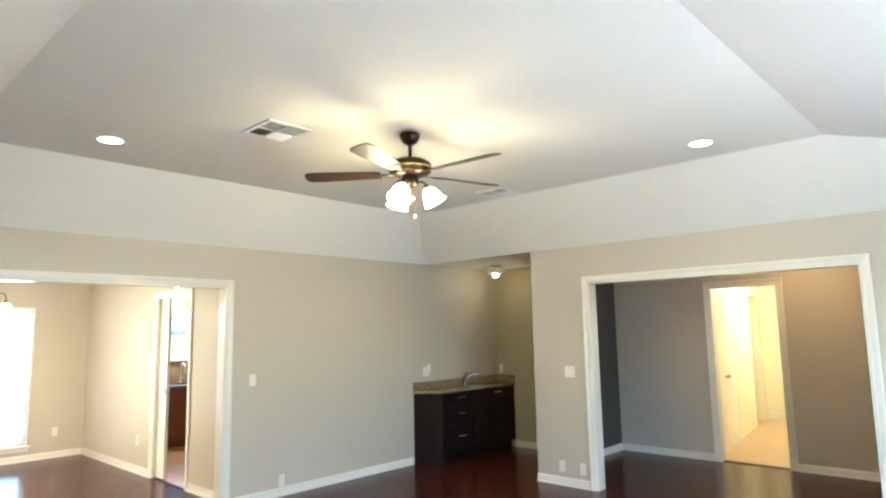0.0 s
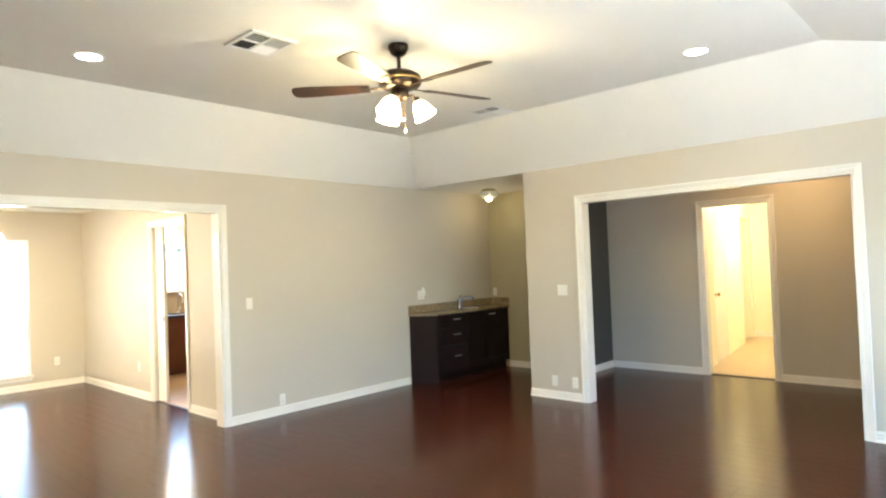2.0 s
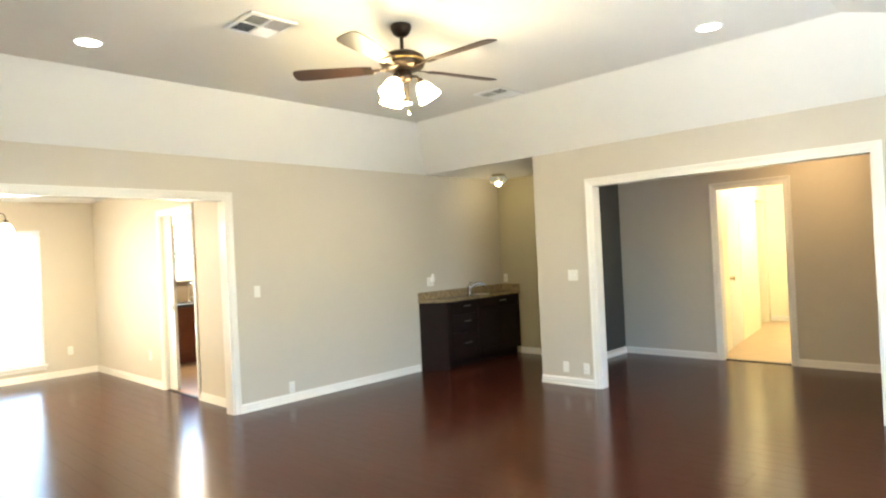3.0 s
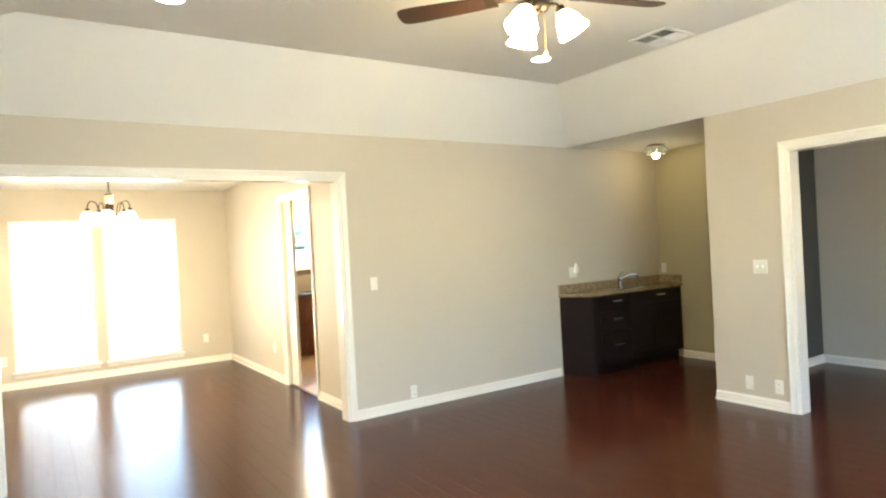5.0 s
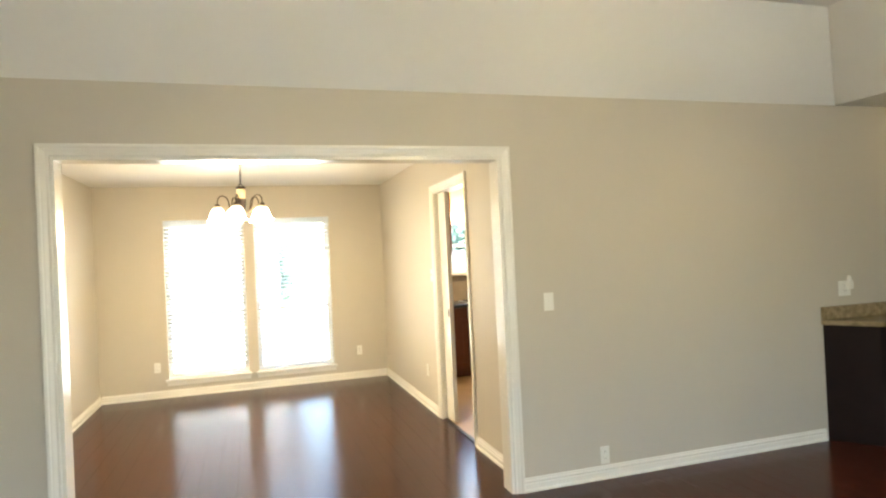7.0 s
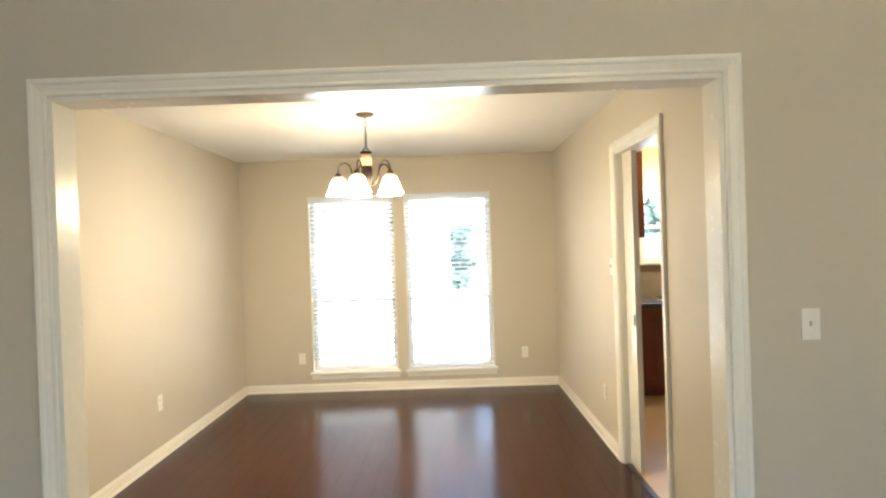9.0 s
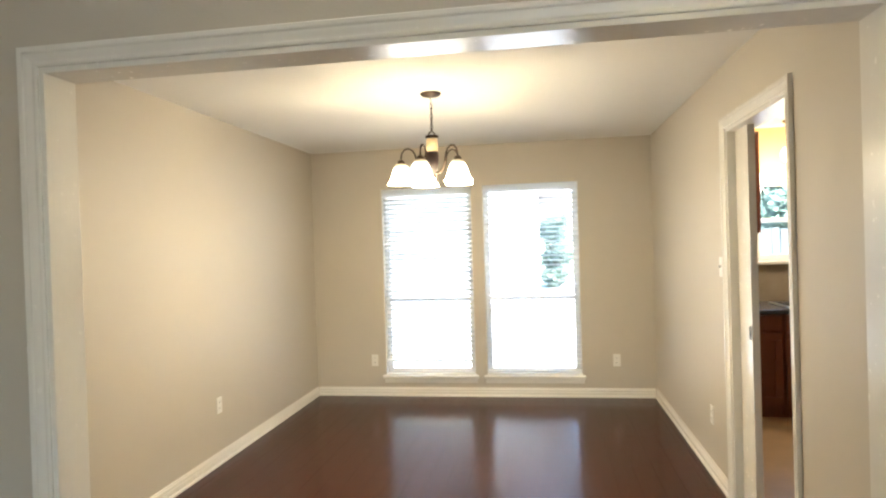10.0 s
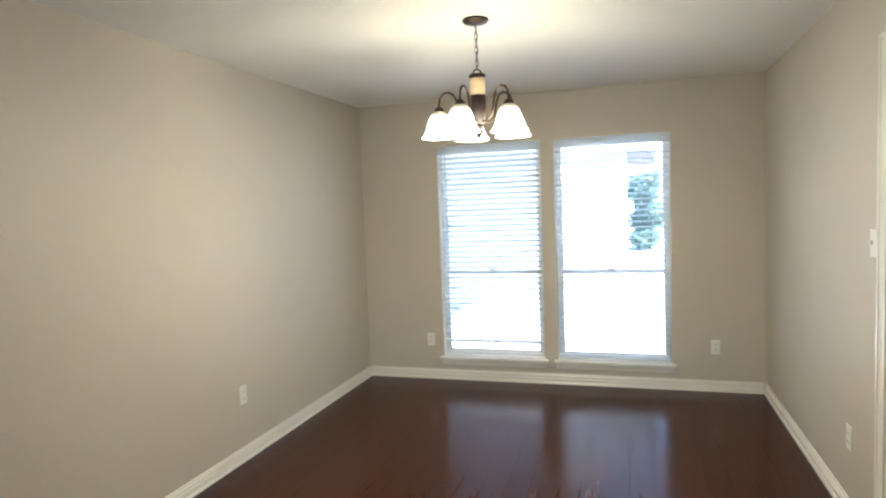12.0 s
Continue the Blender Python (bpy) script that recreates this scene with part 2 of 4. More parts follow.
# ---- plan ----
AY, AT = 6.106, 6.236          # wall between great room and dining room: faces
BX, BT = 6.369, 6.499          # wall between great room and hall: faces
WX, SY = 0.0, -0.6           # hidden west and south walls
DX0, DX1, DY = 0.534, 3.772, 10.277   # dining room
NX = 7.81                    # back wall of the bar niche
NS = 4.461                    # end of wall B at the niche
HX, HN, HS = 8.46, 4.564, 0.40       # hall: back wall, charcoal wall, hidden south wall
CX, CN, CS = 12.50, 4.36, 2.30      # corridor behind the hall: end wall, deepest point, south wall
CORRIDOR = pose(8.58, 3.397, 0, 0, 0, 7.54)   # its north wall runs askew
KX0, KX1 = 3.892, 6.60        # kitchen
ZC, ZT, ZD = 2.445, 2.974, 2.396       # ceiling at the walls, tray, dining room
TX0, TX1, TY0, TY1 = 1.46, 5.836, 1.46, 5.676
OA = (1.243, 3.656, 2.059)      # opening to the dining room: x, x, head
OB = (1.397, 3.769, 2.062)     # opening to the hall: y, y, head
KD = (7.113, 7.965, 2.045)      # kitchen doorway in the dining room's east wall
HD = (2.549, 3.310, 2.06)     # doorway in the hall's back wall
WINS = [(1.236, 2.115), (2.222, 3.110)]   # dining windows
WZ0, WZ1 = 0.205, 2.012
KW = (4.655, 5.62, 1.225, 1.945)


def wall(name, axis, c0, c1, a0, a1, z0, z1, mat, label, holes=()):
    """A wall along axis from a0 to a1, between the faces c0 and c1, with holes (from, to, bottom, top)."""
    bm = bmesh.new()
    cuts = sorted(holes)
    spans, at = [], a0
    for h0, h1, hb, ht in cuts:
        spans.append((at, h0, z0, z1))
        if hb > z0:
            spans.append((h0, h1, z0, hb))
        if ht < z1:
            spans.append((h0, h1, ht, z1))
        at = h1
    spans.append((at, a1, z0, z1))
    for s0, s1, b0, b1 in spans:
        if s1 - s0 < 1e-4:
            continue
        if axis == "x":
            add_box(bm, s0, s1, c0, c1, b0, b1)
        else:
            add_box(bm, c0, c1, s0, s1, b0, b1)
    bmesh.ops.remove_doubles(bm, verts=bm.verts, dist=1e-4)
    return structure(name, bm, mat, label, "wall")


TOP = 3.1
wall("wall_north", "x", AY, AT, WX - 0.15, NX + 0.12, 0, TOP, PAINT, "greige painted wall with a wide cased opening", [(OA[0], OA[1], 0, OA[2])])
wall("wall_east", "y", BX, BT, SY - 0.15, NS, 0, TOP, PAINT, "greige painted wall with a wide cased opening", [(OB[0], OB[1], 0, OB[2])])
wall("wall_west", "y", WX - 0.15, WX, SY, AY, 0, TOP, PAINT, "plain greige painted wall")
wall("wall_south", "x", SY - 0.15, SY, WX - 0.15, BX, 0, TOP, PAINT, "greige painted wall with a wide glazed opening", [(2.0, 5.0, 0.15, 2.12)])
wall("wall_niche_back", "y", NX, NX + 0.12, HN + 0.13, AY, 0, TOP, SHADED_PAINT, "back wall of the bar niche, amber shade put into its colour")
bm = box(BT, 6.92, NS - 0.12, NS, 0, TOP)
add_box(bm, 6.92, 7.04, NS - 0.12, HN + 0.13, 0, TOP)
structure("wall_niche_south", bm, PAINT, "greige partition beside the bar niche", "wall")
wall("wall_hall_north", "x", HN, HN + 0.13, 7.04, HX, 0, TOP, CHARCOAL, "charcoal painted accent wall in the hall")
wall("wall_hall_back", "y", HX, HX + 0.12, HS - 0.12, HN + 0.13, 0, TOP, PAINT, "greige painted hall wall with a cased doorway", [(HD[0], HD[1], 0, HD[2])])
wall("wall_hall_south", "x", HS - 0.12, HS, BT, HX, 0, TOP, PAINT, "plain greige hall wall")
bm = bmesh.new()
for q in ((0.0, 0.785, 0, ZC + 0.1), (0.785, 1.565, 2.04, ZC + 0.1), (1.565, 2.94, 0, ZC + 0.1), (2.94, 3.70, 2.06, ZC + 0.1), (3.70, 4.0, 0, ZC + 0.1)):
    add_box(bm, q[0], q[1], 0, 0.12, q[2], q[3])
add_box(bm, 2.70, 4.20, 1.60, 1.66, 0, ZC + 0.1)
add_box(bm, 2.70, 2.82, 0.121, 1.599, 0, ZC + 0.1)
add_box(bm, 4.08, 4.20, 0.121, 1.599, 0, ZC + 0.1)
add_box(bm, 2.821, 4.079, 0.121, 1.599, ZC, ZC + 0.06)
bmesh.ops.transform(bm, matrix=CORRIDOR, verts=bm.verts)
structure("wall_corridor_north", bm, CREAM, "cream painted corridor wall with two doorways", "wall")
wall("wall_corridor_south", "x", CS - 0.12, CS, HX + 0.12, CX + 0.12, 0, ZC + 0.1, CREAM, "plain cream corridor wall")
wall("wall_corridor_end", "y", CX, CX + 0.12, CS, CN + 0.3, 0, ZC + 0.1, CREAM, "plain cream end wall of the corridor")
wall("wall_dining_west", "y", DX0 - 0.12, DX0, AT, DY, 0, TOP, PAINT, "plain greige dining room wall")
wall("wall_dining_east", "y", DX1, KX0, AT, DY, 0, TOP, PAINT, "greige dining room wall with a cased doorway", [(KD[0], KD[1], 0, KD[2])])
wall("wall_dining_windows", "x", DY, DY + 0.16, DX0 - 0.12, KX1 + 0.12, 0, TOP, PAINT, "greige wall with two tall windows and a kitchen window",
     [(WINS[0][0], WINS[0][1], WZ0, WZ1), (WINS[1][0], WINS[1][1], WZ0, WZ1), KW])
wall("wall_kitchen_east", "y", KX1, KX1 + 0.12, AT, DY, 0, TOP, YELLOW, "yellow painted kitchen wall")
# yellow paint on the kitchen side, a thin skin over the shared wall
wall("wall_kitchen_north", "x", DY - 0.012, DY - 0.002, KX0 + 0.002, KX1, 0, 2.40, YELLOW, "yellow painted kitchen wall round the window", [KW])

# ceilings
bm = bmesh.new()
low = [(WX - 0.1, SY - 0.1), (BX, SY - 0.1), (BX, AY), (WX - 0.1, AY)]
high = [(TX0, TY0), (TX1, TY0), (TX1, TY1), (TX0, TY1)]
lo = [bm.verts.new((x, y, ZC)) for x, y in low]
hi = [bm.verts.new((x, y, ZT)) for x, y in high]
bm.faces.new(hi[::-1])
for i in range(4):
    j = (i + 1) % 4
    bm.faces.new((lo[j], lo[i], hi[i], hi[j]))
up = {v: bm.verts.new(v.co + Vector((0, 0, 0.06))) for v in lo + hi}
bm.faces.new([up[v] for v in hi])
for i in range(4):
    j = (i + 1) % 4
    bm.faces.new((up[lo[i]], up[lo[j]], up[hi[j]], up[hi[i]]))
    bm.faces.new((lo[i], lo[j], up[lo[j]], up[lo[i]]))
structure("ceiling", bm, CEILING, "white tray ceiling with sloped sides", "ceiling")
structure("ceiling_niche", box(BX + 0.001, NX, NS - 0.10, AY, 2.45, 2.50), CEILING, "flat white ceiling over the bar niche", "ceiling")
structure("ceiling_hall", box(BT, HX, HS, HN, ZC, ZC + 0.06), CEILING, "flat white hall ceiling", "ceiling")
structure("ceiling_corridor", box(HX + 0.12, CX, CS, CN + 0.2, ZC, ZC + 0.06), CEILING, "flat white corridor ceiling", "ceiling")
structure("ceiling_dining", box(DX0, DX1, AT, DY, ZD, ZD + 0.06), CEILING, "flat white dining room ceiling", "ceiling")
structure("ceiling_kitchen", box(KX0, KX1, AT, DY - 0.012, 2.40, 2.46), CEILING, "flat white kitchen ceiling", "ceiling")
# The deep overhang to the south is added, unseen, to cut direct sky light.
structure("roof", box(WX - 0.6, CX + 0.6, SY - 2.4, DY + 0.65, TOP, TOP + 0.2), ROOFING, "grey roof over the house with an added light-blocking south overhang", "roof")

# sub-floors
structure("floor_tile_kitchen", box(KX0, KX1, AT, DY, -0.05, 0.0), TILE, "tan tiled kitchen floor", "floor")
structure("floor_tile_doorway", box(DX1 + 0.04, KX0, KD[0] - 0.05, KD[1] + 0.05, -0.05, 0.0), TILE, "tan tiled threshold", "floor")
structure("floor_tile_corridor", box(HX + 0.06, CX, CS, CN + 0.2, -0.05, 0.0), TILE, "tan tiled corridor floor", "floor")


# ---- trim ----
CW = 0.062                   # width of the casings
CASING_PROFILE = ((0.0, 0.0), (0.0, 0.40), (0.06, 0.50), (0.16, 0.52), (0.22, 0.44), (0.30, 0.46), (0.52, 0.66), (0.66, 0.74), (0.70, 0.90), (0.78, 0.98), (0.94, 1.0), (1.0, 0.9), (1.0, 0.0))


def casing(name, axis, c, out, a0, a1, head, width=CW, thick=0.02):
    """A moulded, mitred casing round an opening, on the face c of a wall, standing out along out (+1 or -1)."""
    holder = thing(name, "white painted moulded wooden casing round an opening", "door trim", kind="structure")

    def place(a, z, d):
        return (a, c + out * thick * d, z) if axis == "x" else (c + out * thick * d, a, z)

    def bar(ends):
        bm = bmesh.new()
        rows = [[bm.verts.new(place(*f(u), d)) for u, d in CASING_PROFILE] for f in ends]
        for k in range(len(CASING_PROFILE) - 1):
            bm.faces.new((rows[0][k], rows[0][k + 1], rows[1][k + 1], rows[1][k]))
        for q in rows:
            bm.faces.new(q)
        bmesh.ops.recalc_face_normals(bm, faces=bm.faces)
        return bm

    def foot_low(u):
        return (a0 - u * width, 0.0)

    def foot_high(u):
        return (a1 + u * width, 0.0)

    def mitre_low(u):
        return (a0 - u * width, head + u * width)

    def mitre_high(u):
        return (a1 + u * width, head + u * width)

    part("casing_upright", bar((foot_low, mitre_low)), TRIM, holder)
    part("casing_upright", bar((foot_high, mitre_high)), TRIM, holder)
    part("casing_head", bar((mitre_low, mitre_high)), TRIM, holder)
    return holder


def lining(name, axis, c0, c1, a0, a1, head, label):
    """Jambs and head board inside an opening."""
    holder = thing(name, label, "door trim", kind="structure")
    t = 0.018
    for nm, p0, p1, z0, z1 in (("jamb", a0, a0 + t, 0, head - t), ("jamb", a1 - t, a1, 0, head - t), ("head_jamb", a0, a1, head - t, head)):
        part(nm, box(p0, p1, c0, c1, z0, z1, 0.001) if axis == "x" else box(c0, c1, p0, p1, z0, z1, 0.001), TRIM, holder)
    return holder


casing("trim_1", "x", AY, -1, *OA)
casing("trim_2", "x", AT, 1, *OA)
lining("trim_3", "x", AY - 0.002, AT + 0.002, *OA, "white painted lining of the dining room opening")
casing("trim_4", "y", BX, -1, *OB)
lining("trim_5", "y", BX - 0.002, BT + 0.002, *OB, "white painted lining of the hall opening")
casing("trim_6", "y", HX, -1, *HD)
lining("trim_7", "y", HX - 0.002, HX + 0.122, *HD, "white painted lining of the hall doorway")
casing("trim_8", "y", DX1, -1, *KD)
lining("trim_9", "y", DX1 - 0.002, KX0 + 0.002, *KD, "white painted lining of the kitchen doorway")
structure("trim_10", box(CX - 0.020, CX - 0.001, 3.925, 4.03, 0, 2.06, 0.004), TRIM, "white casing board at the end of the corridor", "trim")


BASE_PROFILE = ((0.0, 0.0), (0.020, 0.0), (0.020, 0.010), (0.016, 0.017), (0.0100, 0.019), (0.0120, 0.022), (0.0120, 0.047), (0.0060, 0.050), (0.0060, 0.056), (0.0130, 0.060), (0.0130, 0.067), (0.0060, 0.072), (0.0045, 0.082), (0.0, 0.085))


def baseboard(label, runs):
    """Moulded skirting with a shoe, along runs of (axis, wall face, outward sign, from, to)."""
    bm = bmesh.new()
    for axis, c, out, a0, a1 in runs:
        rows = [[bm.verts.new((a, c + out * d, z) if axis == "x" else (c + out * d, a, z)) for d, z in BASE_PROFILE] for a in (a0, a1)]
        n = len(BASE_PROFILE)
        for k in range(n - 1):
            bm.faces.new((rows[0][k], rows[0][k + 1], rows[1][k + 1], rows[1][k]))
        for q in rows:
            bm.faces.new(q)
    bmesh.ops.recalc_face_normals(bm, faces=bm.faces)
    return structure("baseboard", bm, TRIM, label, "baseboard")


baseboard("white stepped baseboard in the great room", [("x", AY, -1, WX, OA[0] - CW), ("x", AY, -1, OA[1] + CW, 6.115), ("y", BX, -1, SY, OB[0] - CW), ("y", BX, -1, OB[1] + CW, NS), ("x", NS, 1, BX + 0.001, 6.92)])
baseboard("white baseboard in the bar niche", [("y", NX, -1, HN + 0.14, 5.81)])
baseboard("white baseboard in the hall", [("x", HN, -1, 7.05, HX), ("y", HX, -1, HD[1] + CW, HN - 0.016), ("y", HX, -1, HS, HD[0] - CW)])
baseboard("white stepped baseboard in the dining room", [("y", DX0, 1, AT, DY), ("x", DY, -1, DX0 + 0.016, DX1 - 0.016), ("y", DX1, -1, KD[1] + CW, DY), ("y", DX1, -1, AT, KD[0] - CW)])
baseboard("white baseboard in the corridor", [("y", CX, -1, CS, 3.924)])


# ---- windows ----
def window(name, label, x0, x1, z0, z1, y, split):
    """A single-hung vinyl window in the wall at y, with two sashes."""
    w = thing(name, label, "window", kind="structure")
    d0, d1, f = y + 0.07, y + 0.14, 0.026
    bm = bmesh.new()
    for b in ((x0, x0 + f, z0, z1), (x1 - f, x1, z0, z1), (x0 + f, x1 - f, z0, z0 + f), (x0 + f, x1 - f, z1 - f, z1)):
        add_box(bm, b[0], b[1], d0, d1, b[2], b[3], 0.002)
    part("window_frame", bm, VINYL, w)
    for nm, s0, s1, e0, e1 in (("lower_sash", z0 + f, split + 0.02, d0 + 0.005, d0 + 0.03), ("upper_sash", split - 0.02, z1 - f, d0 + 0.036, d0 + 0.06)):
        bm, g = bmesh.new(), 0.026
        a0, a1 = x0 + f, x1 - f
        for b in ((a0, a0 + g, s0, s1), (a1 - g, a1, s0, s1), (a0 + g, a1 - g, s0, s0 + g), (a0 + g, a1 - g, s1 - g, s1)):
            add_box(bm, b[0], b[1], e0, e1, b[2], b[3], 0.002)
        sash = part(nm, bm, VINYL, w)
        pane = part("pane", box(a0 + g - 0.004, a1 - g + 0.004, (e0 + e1) / 2 - 0.002, (e0 + e1) / 2 + 0.002, s0 + g - 0.004, s1 - g + 0.004), GLASS, sash, "clear window pane")
        pane.visible_shadow = False
    part("latch", box((x0 + x1) / 2 - 0.03, (x0 + x1) / 2 + 0.03, d0 - 0.012, d0 + 0.006, split + 0.02, split + 0.035, 0.003), VINYL, w)
    return w


def returns(x0, x1, z0, z1, y, parent):
    """Painted reveal boards inside the opening."""
    bm = bmesh.new()
    for b in ((x0 - 0.004, x0 + 0.004, z0, z1), (x1 - 0.004, x1 + 0.004, z0, z1), (x0, x1, z1 - 0.004, z1 + 0.004)):
        add_box(bm, b[0], b[1], y + 0.001, y + 0.07, b[2], b[3])
    part("reveal", bm, TRIM, parent)


for i, (wx0, wx1) in enumerate(WINS):
    w = window(f"window_{i + 1}", "tall white single-hung window in the dining room", wx0, wx1, WZ0, WZ1, DY, 0.925)
    returns(wx0, wx1, WZ0, WZ1, DY, w)
    bm = box(wx0 - 0.028, wx1 + 0.028, DY - 0.045, DY - 0.001, WZ0 - 0.03, WZ0, 0.006)
    add_box(bm, wx0 + 0.001, wx1 - 0.001, DY - 0.001, DY + 0.075, WZ0 - 0.001, WZ0 + 0.006)
    part("window_sill", bm, TRIM, w)
    part("apron", box(wx0 - 0.015, wx1 + 0.015, DY - 0.018, DY - 0.001, WZ0 - 0.075, WZ0 - 0.03, 0.004), TRIM, w)
w = window("window_3", "white kitchen window over the sink", KW[0], KW[1], KW[2], KW[3], DY, 1.585)
bm = box(KW[0] - 0.06, KW[1] + 0.06, DY - 0.06, DY - 0.013, KW[2] - 0.03, KW[2], 0.005)
for b in ((KW[0] - 0.06, KW[0], KW[2], KW[3] + 0.06), (KW[1], KW[1] + 0.06, KW[2], KW[3] + 0.06), (KW[0], KW[1], KW[3], KW[3] + 0.06)):
    add_box(bm, b[0], b[1], DY - 0.03, DY - 0.013, b[2], b[3], 0.003)
part("casing", bm, TRIM, w)


def blind(x0, x1, top, bottom, tilt, label):
    """A two-inch slatted blind with valance, ladder cords and a bottom rail."""
    b = thing("window_blind", label, "blind", at=((x0 + x1) / 2, DY + 0.035, top), group="dining window blinds")
    half = (x1 - x0) / 2 - 0.005
    part("valance", box(-half - 0.004, half + 0.004, -0.038, -0.026, -0.075, -0.002, 0.003), BLIND, b)
    part("head_rail", box(-half, half, -0.024, 0.026, -0.055, -0.002, 0.002), BLIND, b)
    n = int((top - 0.09 - bottom - 0.02) / 0.0445)
    bm = bmesh.new()
    arc = [(-0.024, -0.002), (-0.012, 0.0005), (0.0, 0.0015), (0.012, 0.0005), (0.024, -0.002)]
    rows = []
    for x in (-half, half):
        rows.append([bm.verts.new((x, y, z)) for y, z in arc] + [bm.verts.new((x, y, z - 0.0028)) for y, z in arc[::-1]])
    m = len(rows[0])
    for k in range(m):
        bm.faces.new((rows[0][k], rows[0][(k + 1) % m], rows[1][(k + 1) % m], rows[1][k]))
    bm.faces.new(rows[0])
    bm.faces.new(rows[1][::-1])
    bmesh.ops.recalc_face_normals(bm, faces=bm.faces)
    me = mesh_of("slat", bm, BLIND)
    for k in range(n):
        s = new("slat", me)
        s.parent = b
        s.matrix_basis = pose(0, 0.002, -0.10 - k * 0.0445, tilt + random.uniform(-0.5, 0.5), random.uniform(-0.06, 0.06), 0)
    part("bottom_rail", box(-half, half, -0.022, 0.026, bottom - top, bottom - top + 0.022, 0.004), BLIND, b)
    for x in (-half * 0.72, half * 0.72):
        part("ladder_cord", box(x - 0.0012, x + 0.0012, -0.027, -0.0246, bottom - top + 0.02, -0.06), BLIND, b)
        part("ladder_cord", box(x - 0.0012, x + 0.0012, 0.0275, 0.0295, bottom - top + 0.02, -0.06), BLIND, b)
    part("lift_cord", tube([(half * 0.86, -0.034, -0.08), (half * 0.87, -0.036, -0.5), (half * 0.86, -0.035, -0.82)], 0.0015, 6), BLIND, b)
    part("cord_tassel", lathe([(0, 0.03), (0.005, 0.028), (0.007, 0.0), (0, -0.002)], 10, pose(half * 0.86, -0.035, -0.85)), BLIND, b)
    part("tilt_wand", tube([(-half * 0.88, -0.036, -0.08), (-half * 0.88, -0.037, -0.95)], 0.004, 8), BLIND, b)
    return b


blind(WINS[0][0], WINS[0][1], WZ1 - 0.003, 0.325, -24, "white slatted blind with half closed slats above the sill")
blind(WINS[1][0], WINS[1][1], WZ1 - 0.003, 0.225, -10, "white slatted blind lowered almost to the sill")


# ---- wall plates ----
def plate(label, category, at, turn, kind, wide=0.066, high=0.112):
    """A switch or socket plate; at zero turn it faces -y."""
    p = thing("wall_plate", label, category, at=at, turn=turn)
    part("cover", box(-wide / 2, wide / 2, -0.006, -0.0005, -high / 2, high / 2, 0.002), PLASTIC, p)
    if kind == "outlet":
        for z in (-0.021, 0.021):
            s = part("socket", lathe([(0, -0.001), (0.016, -0.001), (0.0165, 0.0005), (0.016, 0.002), (0, 0.002)], 16, pose(0, -0.006, z, 90, 0, 0)), PLASTIC, p)
            part("slot", box(-0.0065, -0.0045, -0.0087, -0.0081, z - 0.004, z + 0.006), BLACK, s)
            part("slot", box(0.0045, 0.0065, -0.0087, -0.0081, z - 0.003, z + 0.005), BLACK, s)
    elif kind == "switch":
        n = max(1, round(wide / 0.055) - 0) if wide > 0.08 else 1
        for k in range(n):
            x = (k - (n - 1) / 2) * 0.046
            part("toggle", box(x - 0.005, x + 0.005, -0.018, -0.006, -0.006, 0.012, 0.002), PLASTIC, p)
    else:
        part("jack", lathe([(0, -0.001), (0.006, -0.001), (0.006, 0.008), (0, 0.008)], 12, pose(0, -0.006, 0, 90, 0, 0)), CHROME, p)
    return p


plate("white single light switch beside the dining opening", "light switch", (3.942, AY, 1.154), 0, "switch")
plate("white double light switch beside the hall opening", "light switch", (BX, 4.022, 1.151), -90, "switch", 0.115)
plate("white outlet low on the great room wall", "outlet", (4.285, AY, 0.15), 0, "outlet")
plate("white outlet low beside the dining opening", "outlet", (0.985, AY, 0.2), 0, "outlet")
plate("white cable plate low on the wall", "cable plate", (BX, 4.16, 0.19), -90, "jack")
plate("white outlet low on the wall", "outlet", (BX, 3.915, 0.19), -90, "outlet")
plate("white double outlet over the bar counter", "outlet", (6.36, AY, 1.09), 0, "outlet", 0.115)
plate("white outlet over the end of the bar counter", "outlet", (NX, 6.03, 1.05), -90, "outlet")
plate("white outlet under the dining window wall", "outlet", (1.123, DY, 0.347), 0, "outlet")
plate("white outlet beside the dining window", "outlet", (3.42, DY, 0.345), 0, "outlet")
plate("white outlet low on the dining room wall", "outlet", (DX0, 8.368, 0.403), 90, "outlet")
plate("white outlet low beside the kitchen doorway", "outlet", (DX1, 8.389, 0.372), -90, "outlet")
plate("white light switch beside the kitchen doorway", "light switch", (DX1, 8.105, 1.29), -90, "switch")


